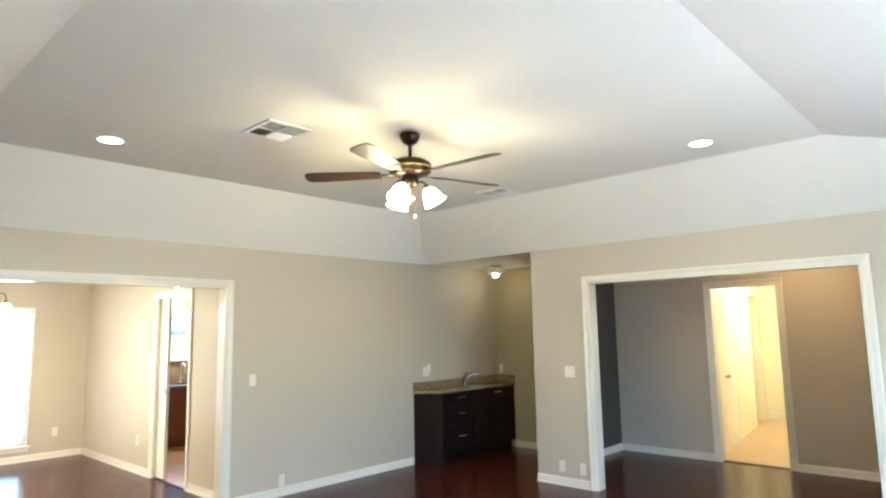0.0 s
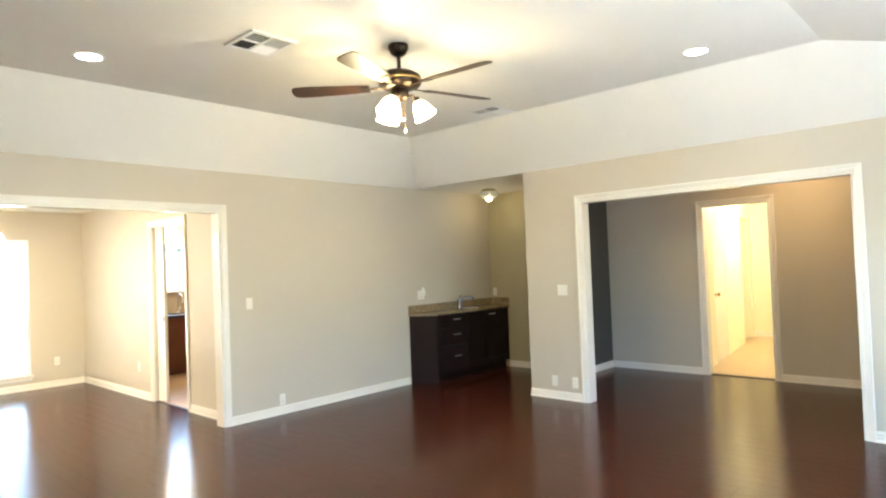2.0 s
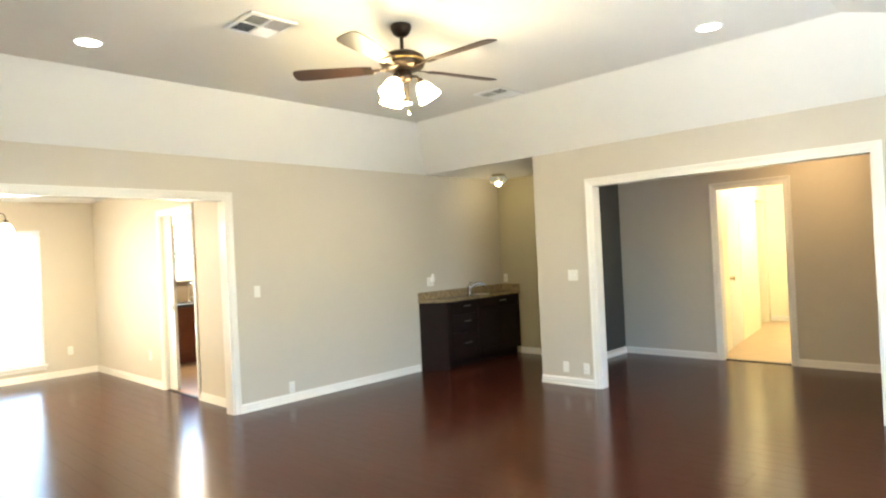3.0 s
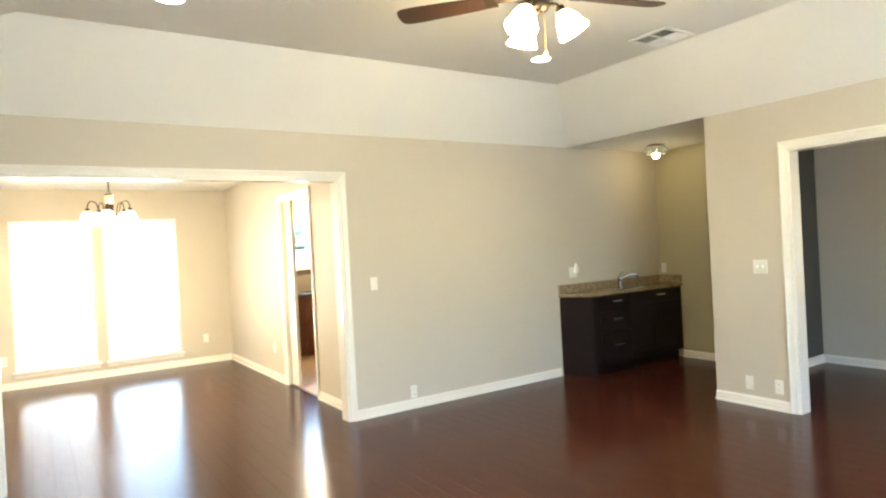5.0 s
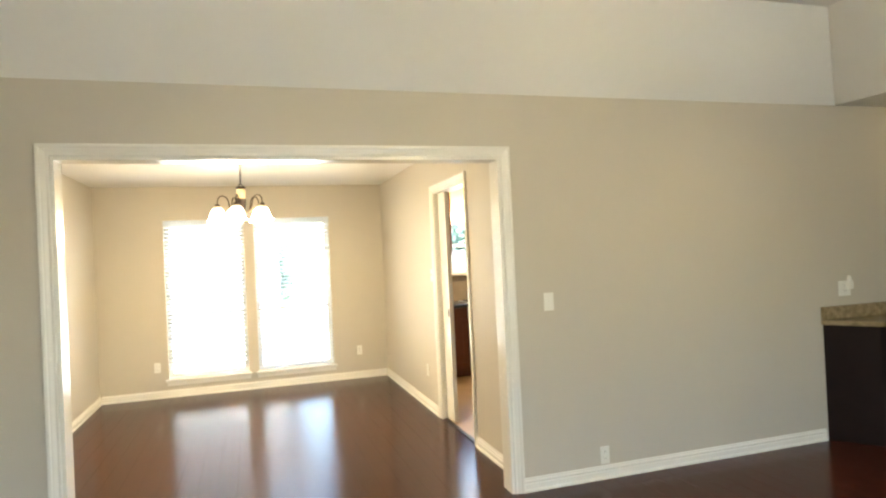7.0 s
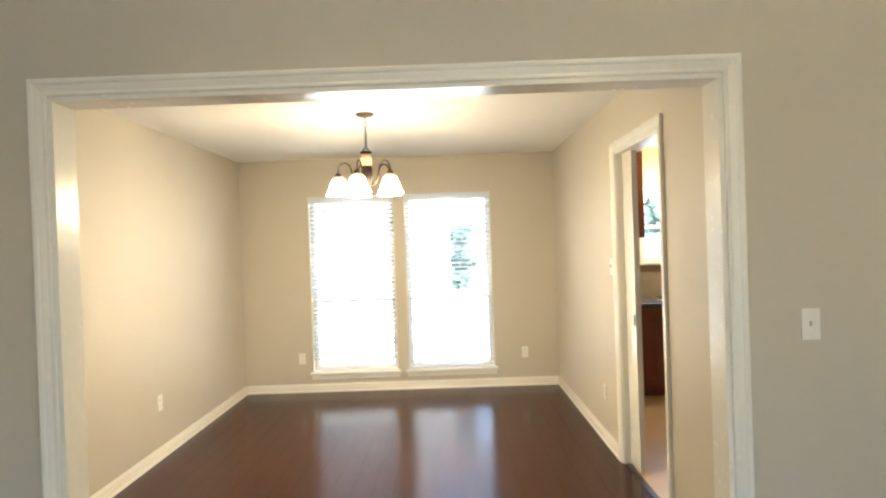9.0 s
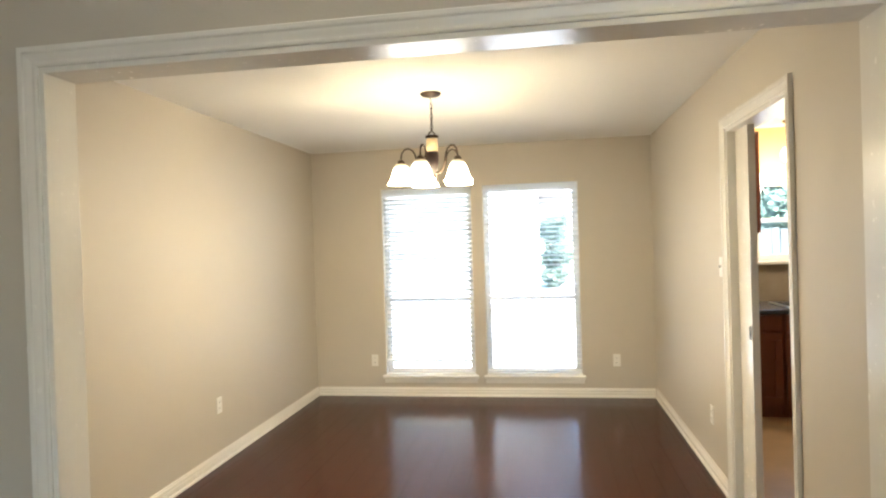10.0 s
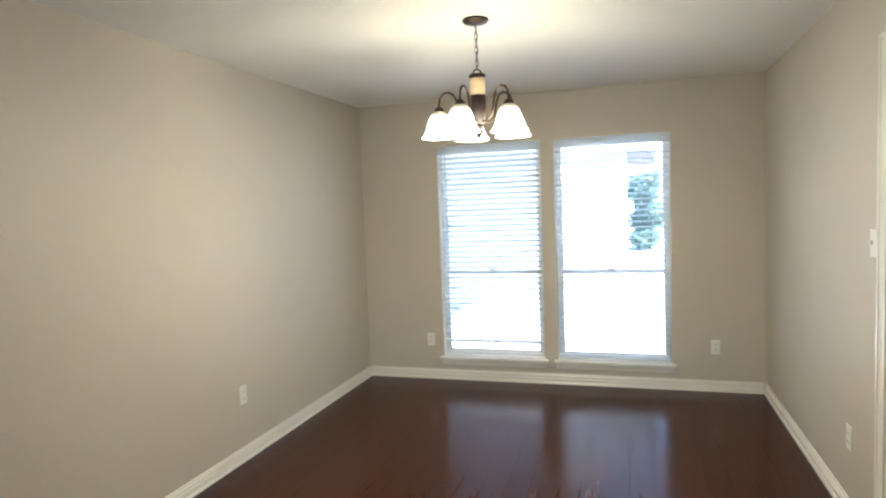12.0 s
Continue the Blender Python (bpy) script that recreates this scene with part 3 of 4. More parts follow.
# ---- ceiling vents, downlights ----
def vent(x0, x1, y0, y1, z, label):
    v = thing("ceiling_vent", label, "vent", at=((x0 + x1) / 2, (y0 + y1) / 2, z), group="ceiling vents")
    a, b, f = (x1 - x0) / 2, (y1 - y0) / 2, 0.028
    bm = bmesh.new()
    for q in ((-a, a, -b, -b + f), (-a, a, b - f, b), (-a, -a + f, -b + f, b - f), (a - f, a, -b + f, b - f)):
        add_box(bm, *q, -0.012, -0.0005, 0.002)
    add_box(bm, -0.008, 0.008, -b + f, b - f, -0.011, -0.001)
    add_box(bm, -a + f, a - f, -0.008, 0.008, -0.0112, -0.0012)
    part("frame", bm, VINYL, v)
    part("backing", box(-a + f, a - f, -b + f, b - f, -0.003, -0.0008), BLACK, v)
    for sx in (-1, 1):
        for sy in (-1, 1):
            xa, xb = sorted((sx * 0.008, sx * (a - f)))
            ya, yb = sorted((sy * 0.008, sy * (b - f)))
            along_x = sx * sy > 0
            for k in range(5):
                if along_x:
                    c = ya + (k + 0.5) * (yb - ya) / 5
                    s = box(xa, xb, -0.010, 0.010, -0.0006, 0.0006)
                    s.transform(pose(0, c, -0.0085, -38 * sy, 0, 0))
                else:
                    c = xa + (k + 0.5) * (xb - xa) / 5
                    s = box(-0.010, 0.010, ya, yb, -0.0006, 0.0006)
                    s.transform(pose(c, 0, -0.0085, 0, 38 * sx, 0))
                part("slat", s, VINYL, v)
    return v


vent(2.76, 3.09, 3.933, 4.293, ZT, "white metal ceiling register in the tray ceiling")
vent(5.41, 5.77, 4.10, 4.44, ZT, "white metal ceiling register in the tray ceiling")
vent(2.11, 2.43, 6.83, 7.15, ZD, "white metal ceiling register in the dining room")


def downlight(x, y):
    d = thing("recessed_light", "lit round recessed ceiling light with a white ring", "ceiling light", at=(x, y, ZT), group="recessed lights")
    part("trim_ring", lathe([(0.078, -0.0005), (0.095, -0.0005), (0.096, -0.004), (0.085, -0.008), (0.078, -0.006)], 32), VINYL, d, smooth=True)
    part("lens", lathe([(0.0, -0.004), (0.06, -0.0045), (0.079, -0.002), (0.079, -0.0004), (0, -0.0004)], 32), DOWNLIGHT, d, "glowing white lens")
    lamp("recessed_lamp", "SPOT", (x, y, ZT - 0.02), 1.48, WARM, 0.07, (x, y, 0))
    return d


for x, y in ((2.205, 5.09), (5.378, 2.181), (5.098, 5.094)):
    downlight(x, y)


# ---- ceiling fan ----
def ceiling_fan(x, y, z):
    f = thing("ceiling_fan", "dark bronze five-blade ceiling fan with lit glass shades", "ceiling fan", at=(x, y, z))
    part("canopy", lathe([(0, -0.0005), (0.066, -0.0005), (0.070, -0.010), (0.068, -0.030), (0.052, -0.062), (0.030, -0.078), (0.018, -0.082), (0, -0.082)], 28), BRONZE, f, smooth=True)
    part("downrod", lathe([(0.013, -0.07), (0.013, -0.165), (0.026, -0.175), (0.026, -0.19)], 16), BRONZE, f, smooth=True)
    part("motor_housing", lathe([(0, -0.175), (0.05, -0.178), (0.110, -0.195), (0.142, -0.215), (0.150, -0.240), (0.150, -0.262), (0.138, -0.285), (0.100, -0.302), (0.062, -0.308), (0, -0.308)], 36), BRONZE, f, smooth=True)
    part("motor_band", lathe([(0.151, -0.244), (0.155, -0.247), (0.155, -0.255), (0.151, -0.258)], 36), BRASS, f, smooth=True)
    part("switch_cup", lathe([(0.05, -0.305), (0.058, -0.315), (0.060, -0.355), (0.048, -0.375), (0.020, -0.388), (0, -0.392)], 28), BRONZE, f, smooth=True)
    bm = bmesh.new()
    outline = [(0.205, -0.045), (0.32, -0.056), (0.62, -0.070), (0.705, -0.068), (0.732, -0.054), (0.741, -0.02), (0.741, 0.02), (0.732, 0.054), (0.705, 0.068), (0.62, 0.070), (0.32, 0.056), (0.205, 0.045)]
    lo_v = [bm.verts.new((a, b, -0.003)) for a, b in outline]
    hi_v = [bm.verts.new((a, b, 0.003)) for a, b in outline]
    bm.faces.new(lo_v[::-1])
    bm.faces.new(hi_v)
    for i in range(len(outline)):
        j = (i + 1) % len(outline)
        bm.faces.new((lo_v[i], lo_v[j], hi_v[j], hi_v[i]))
    blade_mesh = mesh_of("blade", bm, BLADE)
    bm = bmesh.new()
    add_box(bm, 0.10, 0.215, -0.016, 0.016, -0.006, -0.001, 0.001)
    add_box(bm, 0.205, 0.265, -0.040, 0.040, -0.0085, -0.0035, 0.001)
    iron_mesh = mesh_of("blade_iron", bm, BRONZE)
    for a in (-15, 57, 129, 201, 273):
        b = new("blade", blade_mesh)
        b.parent = f
        b.matrix_basis = pose(0, 0, -0.290, 0, 0, a) @ pose(0, 0, 0, 12, 0, 0)
        k = new("blade_iron", iron_mesh)
        k.parent = b
    for a in (-161, -41, 79):
        c, s = math.cos(radians(a)), math.sin(radians(a))
        arm = part("light_arm", tube([(0.04 * c, 0.04 * s, -0.345), (0.075 * c, 0.075 * s, -0.345), (0.095 * c, 0.095 * s, -0.352), (0.105 * c, 0.105 * s, -0.368)], 0.009), BRONZE, f, smooth=True)
        tilt = pose(0.105 * c, 0.105 * s, -0.365) @ Matrix.Rotation(radians(-28), 4, Vector((-s, c, 0)))
        part("socket_cup", lathe([(0, 0.004), (0.020, 0.002), (0.024, -0.012), (0.024, -0.026), (0, -0.026)], 18, tilt), BRONZE, arm, smooth=True)
        part("shade", lathe([(0.029, -0.0253), (0.043, -0.042), (0.057, -0.074), (0.067, -0.112), (0.081, -0.146), (0.077, -0.146), (0.063, -0.112), (0.053, -0.074), (0.039, -0.043), (0.025, -0.0276)], 24, tilt), FANSHADE, arm, "glowing frosted glass bell shade", smooth=True)
        tip = tilt @ Vector((0, 0, -0.20))
        lamp("fan_lamp", "POINT", (x + tip.x, y + tip.y, z + tip.z), 0.66, (1.0, 0.80, 0.44), 0.05)
    part("pull_chain", tube([(0.02, -0.02, -0.385), (0.021, -0.021, -0.48), (0.020, -0.020, -0.575)], 0.0018, 6), BRASS, f)
    part("chain_knob", lathe([(0, 0.0), (0.008, -0.004), (0.010, -0.016), (0.006, -0.028), (0, -0.03)], 12, pose(0.020, -0.020, -0.575)), CERAMIC, f, smooth=True)
    return f


ceiling_fan(3.633, 3.544, ZT)


# ---- chandelier ----
def chandelier(x, y, z):
    c = thing("chandelier", "bronze five-arm chandelier with lit bell shades", "chandelier", at=(x, y, z), turn=42.4)
    part("canopy", lathe([(0, -0.0005), (0.062, -0.0005), (0.065, -0.006), (0.055, -0.018), (0.02, -0.028), (0, -0.03)], 28), BRONZE, c, smooth=True)
    for k in range(6):
        a = -0.028 - k * 0.032
        ring = [(0.009 * math.cos(t) * (1 if k % 2 else 0.15), 0.009 * math.cos(t) * (0.15 if k % 2 else 1), a - 0.02 + 0.021 * math.sin(t)) for t in [i * math.pi / 6 for i in range(13)]]
        part("chain_link", tube(ring, 0.0022, 6), BRONZE, c)
    part("wire", tube([(0.003, 0.0, -0.02), (0.006, 0.003, -0.12), (0.0, 0.0, -0.235)], 0.0018, 6), BRONZE, c)
    part("hanging_loop", tube([(0.024 * math.cos(t), 0, -0.262 + 0.026 * math.sin(t)) for t in [i * math.pi / 10 for i in range(11)]], 0.004, 8), BRONZE, c, smooth=True)
    part("top_cap", lathe([(0, -0.258), (0.038, -0.260), (0.042, -0.266), (0.040, -0.274), (0.032, -0.278), (0, -0.278)], 28), BRONZE, c, smooth=True)
    part("upper_column", lathe([(0.030, -0.276), (0.036, -0.290), (0.034, -0.300), (0.036, -0.308), (0.034, -0.345), (0.036, -0.362), (0, -0.362)], 28), CERAMIC, c, "cream ceramic column", smooth=True)
    part("lower_column", lathe([(0.037, -0.360), (0.039, -0.375), (0.038, -0.420), (0.032, -0.470), (0.022, -0.500), (0, -0.505)], 28), DARKWOOD, c, "dark turned column", smooth=True)
    part("finial", lathe([(0.020, -0.498), (0.026, -0.512), (0.018, -0.525), (0.022, -0.540), (0.014, -0.556), (0.004, -0.568), (0, -0.570)], 20), BRONZE, c, smooth=True)
    for k in range(5):
        a = radians(72 * k)
        co, si = math.cos(a), math.sin(a)
        pts = []
        for r, h in ((0.022, -0.488), (0.055, -0.487), (0.085, -0.462), (0.098, -0.420), (0.105, -0.380), (0.120, -0.350), (0.145, -0.336), (0.170, -0.340), (0.188, -0.362), (0.194, -0.395), (0.194, -0.412)):
            pts.append((r * co, r * si, h))
        arm = part("arm", tube(pts, 0.0055, 10), BRONZE, c, smooth=True)
        at = pose(0.194 * co, 0.194 * si, -0.405)
        part("socket_cup", lathe([(0, 0.002), (0.014, 0.0), (0.024, -0.012), (0.026, -0.028), (0, -0.028)], 20, at), BRONZE, arm, smooth=True)
        part("shade", lathe([(0.024, -0.022), (0.036, -0.031), (0.049, -0.056), (0.059, -0.088), (0.067, -0.116), (0.079, -0.138), (0.088, -0.148), (0.085, -0.149), (0.076, -0.139), (0.064, -0.116), (0.056, -0.089), (0.046, -0.058), (0.034, -0.034), (0.022, -0.025)], 28, at), SHADE, arm, "glowing frosted glass bell shade", smooth=True)
        part("bulb", lathe([(0, -0.03), (0.012, -0.034), (0.020, -0.060), (0.022, -0.080), (0.014, -0.098), (0, -0.104)], 14, at), BULB, arm, "glowing bulb", smooth=True)
        q = pose(x, y, z, 0, 0, 42.4) @ Vector((0.194 * co, 0.194 * si, -0.405 - 0.19))
        lamp("chandelier_lamp", "POINT", q, 0.95, WARM, 0.05)
    return c


chandelier(2.123, 8.154, ZD)


# ---- bar niche ----
def bar_handle(x, y, z, w, parent):
    bm = box(x - w / 2, x + w / 2, y - 0.030, y - 0.021, z - 0.006, z + 0.006, 0.003)
    for s in (-1, 1):
        add_box(bm, x + s * w * 0.4 - 0.005, x + s * w * 0.4 + 0.005, y - 0.022, y, z - 0.004, z + 0.004)
    return part("handle", bm, CHROME, parent, "brushed metal bar handle")


def prism(outline, z0, z1, bevel=0.0):
    """An upright body over a convex plan."""
    bm = bmesh.new()
    lo_v = [bm.verts.new((x, y, z0)) for x, y in outline]
    hi_v = [bm.verts.new((x, y, z1)) for x, y in outline]
    n = len(outline)
    bm.faces.new(lo_v[::-1])
    bm.faces.new(hi_v)
    for k in range(n):
        bm.faces.new((lo_v[k], lo_v[(k + 1) % n], hi_v[(k + 1) % n], hi_v[k]))
    if bevel:
        bmesh.ops.bevel(bm, geom=list(bm.edges), offset=bevel, segments=2, affect="EDGES", profile=0.6)
    return bm


BAR_X, BAR_Y = 6.332, 5.814  # front corner of the bar, where its slanted end begins
BAR_BACK = -0.185            # how far the slanted end runs on to the wall
BAR_TOP = 0.835


def bar_cabinet():
    b = thing("bar_cabinet", "dark espresso wet bar cabinet with a slanted end in the niche", "cabinet", at=(BAR_X, BAR_Y, 0))
    w, d = NX - 0.002 - BAR_X, AY - 0.002 - BAR_Y
    part("body", prism([(0.013, 0), (w, 0), (w, d), (BAR_BACK + 0.011, d)], 0.10, BAR_TOP, 0.002), ESPRESSO, b)
    part("toe_kick", prism([(0.05, 0.07), (w, 0.07), (w, d), (BAR_BACK + 0.03, d)], 0.0, 0.0995), ESPRESSO, b)
    part("foot", box(0.014, 0.050, 0.0, 0.045, 0.0, 0.0995, 0.003), ESPRESSO, b)
    part("side_panel", prism([(-0.006, 0.0), (0.012, 0.0), (BAR_BACK + 0.010, d - 0.001), (BAR_BACK - 0.010, d - 0.001)], 0.0, BAR_TOP - 0.001, 0.002), ESPRESSO, b)
    cut = 0.56
    for z0, z1 in ((0.672, 0.823), (0.450, 0.662), (0.125, 0.440)):
        dr = part("drawer_front", box(0.09, cut - 0.01, -0.020, -0.001, z0, z1, 0.003), ESPRESSO, b)
        bar_handle(0.335, -0.020, (z0 + z1) / 2 + 0.02, 0.12, dr)
    mid, end = (cut + w - 0.03) / 2, w - 0.03
    dr = part("drawer_front", box(cut, end, -0.020, -0.001, 0.707, 0.823, 0.003), ESPRESSO, b)
    bar_handle(mid + 0.06, -0.020, 0.775, 0.12, dr)
    for a0, a1 in ((cut, mid - 0.004), (mid + 0.004, end)):
        bm = box(a0 + 0.002, a1 - 0.002, -0.0145, -0.001, 0.127, 0.690)
        for q in ((a0, a1, 0.125, 0.185), (a0, a1, 0.632, 0.692), (a0, a0 + 0.06, 0.186, 0.631), (a1 - 0.06, a1, 0.186, 0.631)):
            add_box(bm, q[0], q[1], -0.022, -0.015, q[2], q[3], 0.002)
        part("door", bm, ESPRESSO, b)
    return b


bar_cabinet()
top = thing("bar_countertop", "tan speckled granite countertop with a low backsplash", "countertop", at=(BAR_X, BAR_Y, BAR_TOP + 0.001))
tw, td = NX - 0.002 - BAR_X, AY - 0.002 - BAR_Y
part("slab", prism([(-0.02, -0.03), (tw, -0.03), (tw, td), (BAR_BACK - 0.028, td)], 0.0, 0.035, 0.006), GRANITE, top)
part("backsplash", prism([(BAR_BACK - 0.012, td - 0.019), (tw - 0.020, td - 0.019), (tw - 0.020, td), (BAR_BACK - 0.024, td)], 0.036, 0.130, 0.003), GRANITE, top)
part("side_splash", box(tw - 0.019, tw, -0.02, td, 0.036, 0.130, 0.004), GRANITE, top)
part("sink_bowl", lathe([(0.118, 0.001), (0.122, 0.0035), (0.112, 0.0035), (0.09, 0.0012), (0.0, 0.0008)], 32, pose(0.78, 0.11, 0.0355)), CHROME, top, "small round steel sink", smooth=True)
fa = thing("bar_faucet", "chrome single-lever bar faucet on the counter", "faucet", at=(7.02, 6.03, BAR_TOP + 0.037))
part("base", lathe([(0, 0), (0.036, 0), (0.036, 0.007), (0.028, 0.016), (0.026, 0.085), (0.030, 0.10), (0.027, 0.118), (0, 0.126)], 20), STEEL, fa, smooth=True)
part("spout", tube([(0, -0.005, 0.075), (0.025, -0.03, 0.118), (0.06, -0.065, 0.142), (0.105, -0.10, 0.146), (0.135, -0.125, 0.135), (0.142, -0.13, 0.112)], 0.018, 12), STEEL, fa, smooth=True)
part("lever", tube([(0, 0, 0.118), (0.014, 0.004, 0.145), (0.050, 0.008, 0.170)], 0.012, 10), STEEL, fa, smooth=True)

pl = thing("plug_in", "white plug-in adapter in the outlet over the bar counter", "plug", at=(6.383, AY - 0.0095, 1.112))
part("body", box(-0.024, 0.024, -0.034, 0.0, -0.028, 0.034, 0.008), PLASTIC, pl)
part("cap", lathe([(0, 0.0), (0.015, 0.0), (0.017, 0.006), (0.014, 0.030), (0.008, 0.038), (0, 0.040)], 16, pose(0, -0.017, 0.034)), PLASTIC, pl, smooth=True)

nl = thing("flush_light", "brass ceiling light with two tiers of amber glass petals", "ceiling light", at=(7.295, 5.674, 2.45))
part("canopy", lathe([(0, -0.0005), (0.092, -0.0005), (0.097, -0.010), (0.088, -0.024), (0.055, -0.040), (0.030, -0.052), (0, -0.054)], 32), BRASS, nl, smooth=True)
for count, reach, drop, lean, wide in ((12, 0.118, -0.052, 58, 0.036), (10, 0.088, -0.088, 48, 0.032)):
    for k in range(count):
        turn = 360 / count * (k + (0.5 if count == 10 else 0))
        a = radians(turn)
        m = pose(reach * math.cos(a), reach * math.sin(a), drop, 0, 0, turn) @ pose(0, 0, 0, 0, lean, 0)
        part("petal", lathe([(0, 0.005), (wide * 0.6, 0.004), (wide, 0.0), (wide * 0.6, -0.005), (0, -0.006)], 12, m), AMBERGLASS, nl, "amber glass petal", smooth=True)
part("bulb", lathe([(0.014, -0.05), (0.030, -0.080), (0.046, -0.112), (0.034, -0.146), (0, -0.158)], 18), GLOBE, nl, "glowing round bulb", smooth=True)
lamp("niche_lamp", "POINT", (7.295, 5.674, 2.45 - 0.21), 0.11, (1.0, 0.74, 0.38), 0.04)


# ---- hall and corridor ----
def flush_dome(x, y, z, label, watts, colour):
    f = thing("ceiling_dome", label, "ceiling light", at=(x, y, z), group="dome lights")
    part("pan", lathe([(0, -0.0005), (0.15, -0.0005), (0.155, -0.012), (0.145, -0.022), (0, -0.022)], 28), BRASS, f, smooth=True)
    part("dome", lathe([(0.14, -0.020), (0.135, -0.045), (0.11, -0.075), (0.06, -0.095), (0, -0.102)], 28), GLOBE, f, "glowing frosted dome", smooth=True)
    lamp("dome_lamp", "POINT", (x, y, z - 0.16), watts, colour, 0.08)
    return f


flush_dome(7.75, 2.2, ZC, "lit frosted dome light on the hall ceiling", 0.62, (1.0, 0.58, 0.24))
flush_dome(10.9, 3.0, ZC, "lit frosted dome light on the corridor ceiling", 3.6, (1.0, 0.83, 0.52))


door = thing("door_1", "closed white flat corridor door", "door", kind="structure")
door.matrix_world = CORRIDOR @ pose(0.785, 0, 0)
part("leaf", box(0.0015, 0.7785, 0.003, 0.041, 0.008, 2.0385, 0.001), TRIM, door)
part("knob", lathe([(0, 0.0), (0.026, 0.0), (0.026, 0.006), (0.010, 0.010), (0.010, 0.030), (0.026, 0.042), (0.026, 0.056), (0, 0.064)], 20, pose(0.08, 0.003, 0.92, 90, 0, 0)), BRASS, door, "brass door knob", smooth=True)

# pocket door of the kitchen, half drawn out of the wall
pd = thing("door_2", "white sliding pocket door partly drawn across the doorway", "door", at=(DX1 + 0.06, 7.748, 0), kind="structure")
part("leaf", box(-0.018, 0.018, 0.0, 0.222, 0.012, 2.028, 0.002), TRIM, pd)
bm = box(-0.021, -0.0175, 0.010, 0.040, 0.93, 1.00, 0.001)
part("latch_plate", bm, BRONZE, pd, "small dark latch plate")
part("latch_slot", box(-0.0225, -0.0205, 0.019, 0.031, 0.945, 0.985), BLACK, pd)

# dark strip where the boards meet the corridor tile
structure("trim_12", box(HX + 0.045, HX + 0.095, HD[0] + 0.018, HD[1] - 0.018, -0.01, 0.009, 0.004), DARKWOOD, "dark wooden threshold strip", "threshold")
structure("trim_13", box(DX1 + 0.005, DX1 + 0.038, KD[0] + 0.018, KD[1] - 0.018, -0.01, 0.008, 0.003), DARKWOOD, "dark wooden threshold strip", "threshold")

# ---- kitchen ----
def base_unit(x0, x1, mat, label, doors, group="kitchen base units"):
    b = thing("kitchen_base_unit", label, "cabinet", at=(x0, DY - 0.66, 0), group=group)
    w, d = x1 - x0 - 0.002, 0.646
    part("body", box(0, w, 0, d, 0.10, 0.835, 0.002), mat, b)
    part("toe_kick", box(0, w, 0.07, d, 0, 0.10), mat, b)
    for k in range(doors):
        a0, a1 = k * w / doors + 0.012, (k + 1) * w / doors - 0.012
        bm = box(a0 + 0.002, a1 - 0.002, -0.0165, -0.001, 0.127, 0.688)
        for q in ((a0, a1, 0.125, 0.185), (a0, a1, 0.63, 0.69), (a0, a0 + 0.055, 0.186, 0.629), (a1 - 0.055, a1, 0.186, 0.629)):
            add_box(bm, q[0], q[1], -0.024, -0.017, q[2], q[3], 0.002)
        part("door", bm, mat, b)
        part("drawer_front", box(a0, a1, -0.020, -0.001, 0.705, 0.825, 0.003), mat, b)
    return b


base_unit(KX0 + 0.01, 4.62, CHERRYWOOD, "cherry wood kitchen base cabinet", 1)
base_unit(4.62, 5.50, CHERRYWOOD, "cherry wood sink base cabinet under the window", 2)
base_unit(5.50, KX1 - 0.01, CHERRYWOOD, "cherry wood kitchen base cabinet", 2)
wc = thing("wall_cabinet", "dark cherry wall cabinet beside the kitchen window", "cabinet", at=(KX0 + 0.01, DY - 0.33, 1.475))
part("body", box(0, 0.685, 0, 0.315, 0, 0.85, 0.003), CHERRYWOOD, wc)
bm = box(0.012, 0.673, -0.0165, -0.001, 0.012, 0.838)
for q in ((0.01, 0.675, 0.01, 0.07), (0.01, 0.675, 0.78, 0.84), (0.01, 0.065, 0.071, 0.779), (0.62, 0.675, 0.071, 0.779)):
    add_box(bm, q[0], q[1], -0.024, -0.0155, q[2], q[3], 0.002)
part("door", bm, CHERRYWOOD, wc)
kt = thing("kitchen_countertop", "dark stone kitchen countertop under the window", "countertop", at=(KX0 + 0.005, DY - 0.70, 0.836))
part("slab", box(0, KX1 - KX0 - 0.01, 0, 0.70 - 0.015, 0, 0.036, 0.006), DARKSTONE, kt)
part("backsplash", box(0, KX1 - KX0 - 0.01, 0.70 - 0.028, 0.70 - 0.015, 0.037, KW[2] - 0.032 - 0.836), GROUT, kt, "beige tiled backsplash")
part("sink_rim", box(0.78, 1.50, 0.09, 0.52, 0.0365, 0.044, 0.003), CHROME, kt, "steel sink rim")
# No hollow is cut: a thin black sheet gives the bowl's inner darkness.
part("sink_bowl", box(0.81, 1.47, 0.12, 0.49, 0.0442, 0.0455), BLACK, kt, "flat black sheet standing for the sink's shaded hollow")
kf = thing("kitchen_faucet", "chrome high-arc kitchen faucet behind the sink", "faucet", at=(5.06, DY - 0.13, 0.872))
part("base", lathe([(0, 0), (0.026, 0), (0.026, 0.01), (0.016, 0.02), (0.015, 0.10), (0, 0.10)], 18), CHROME, kf, smooth=True)
part("spout", tube([(0, 0, 0.09), (0, 0, 0.22)] + [(0, -0.08 + 0.08 * math.cos(t), 0.22 + 0.08 * math.sin(t)) for t in [i * math.pi / 8 for i in range(1, 9)]] + [(0, -0.16, 0.16)], 0.011, 12), CHROME, kf, smooth=True)
part("lever", tube([(0.015, 0, 0.06), (0.06, 0, 0.09)], 0.006, 8), CHROME, kf, smooth=True)
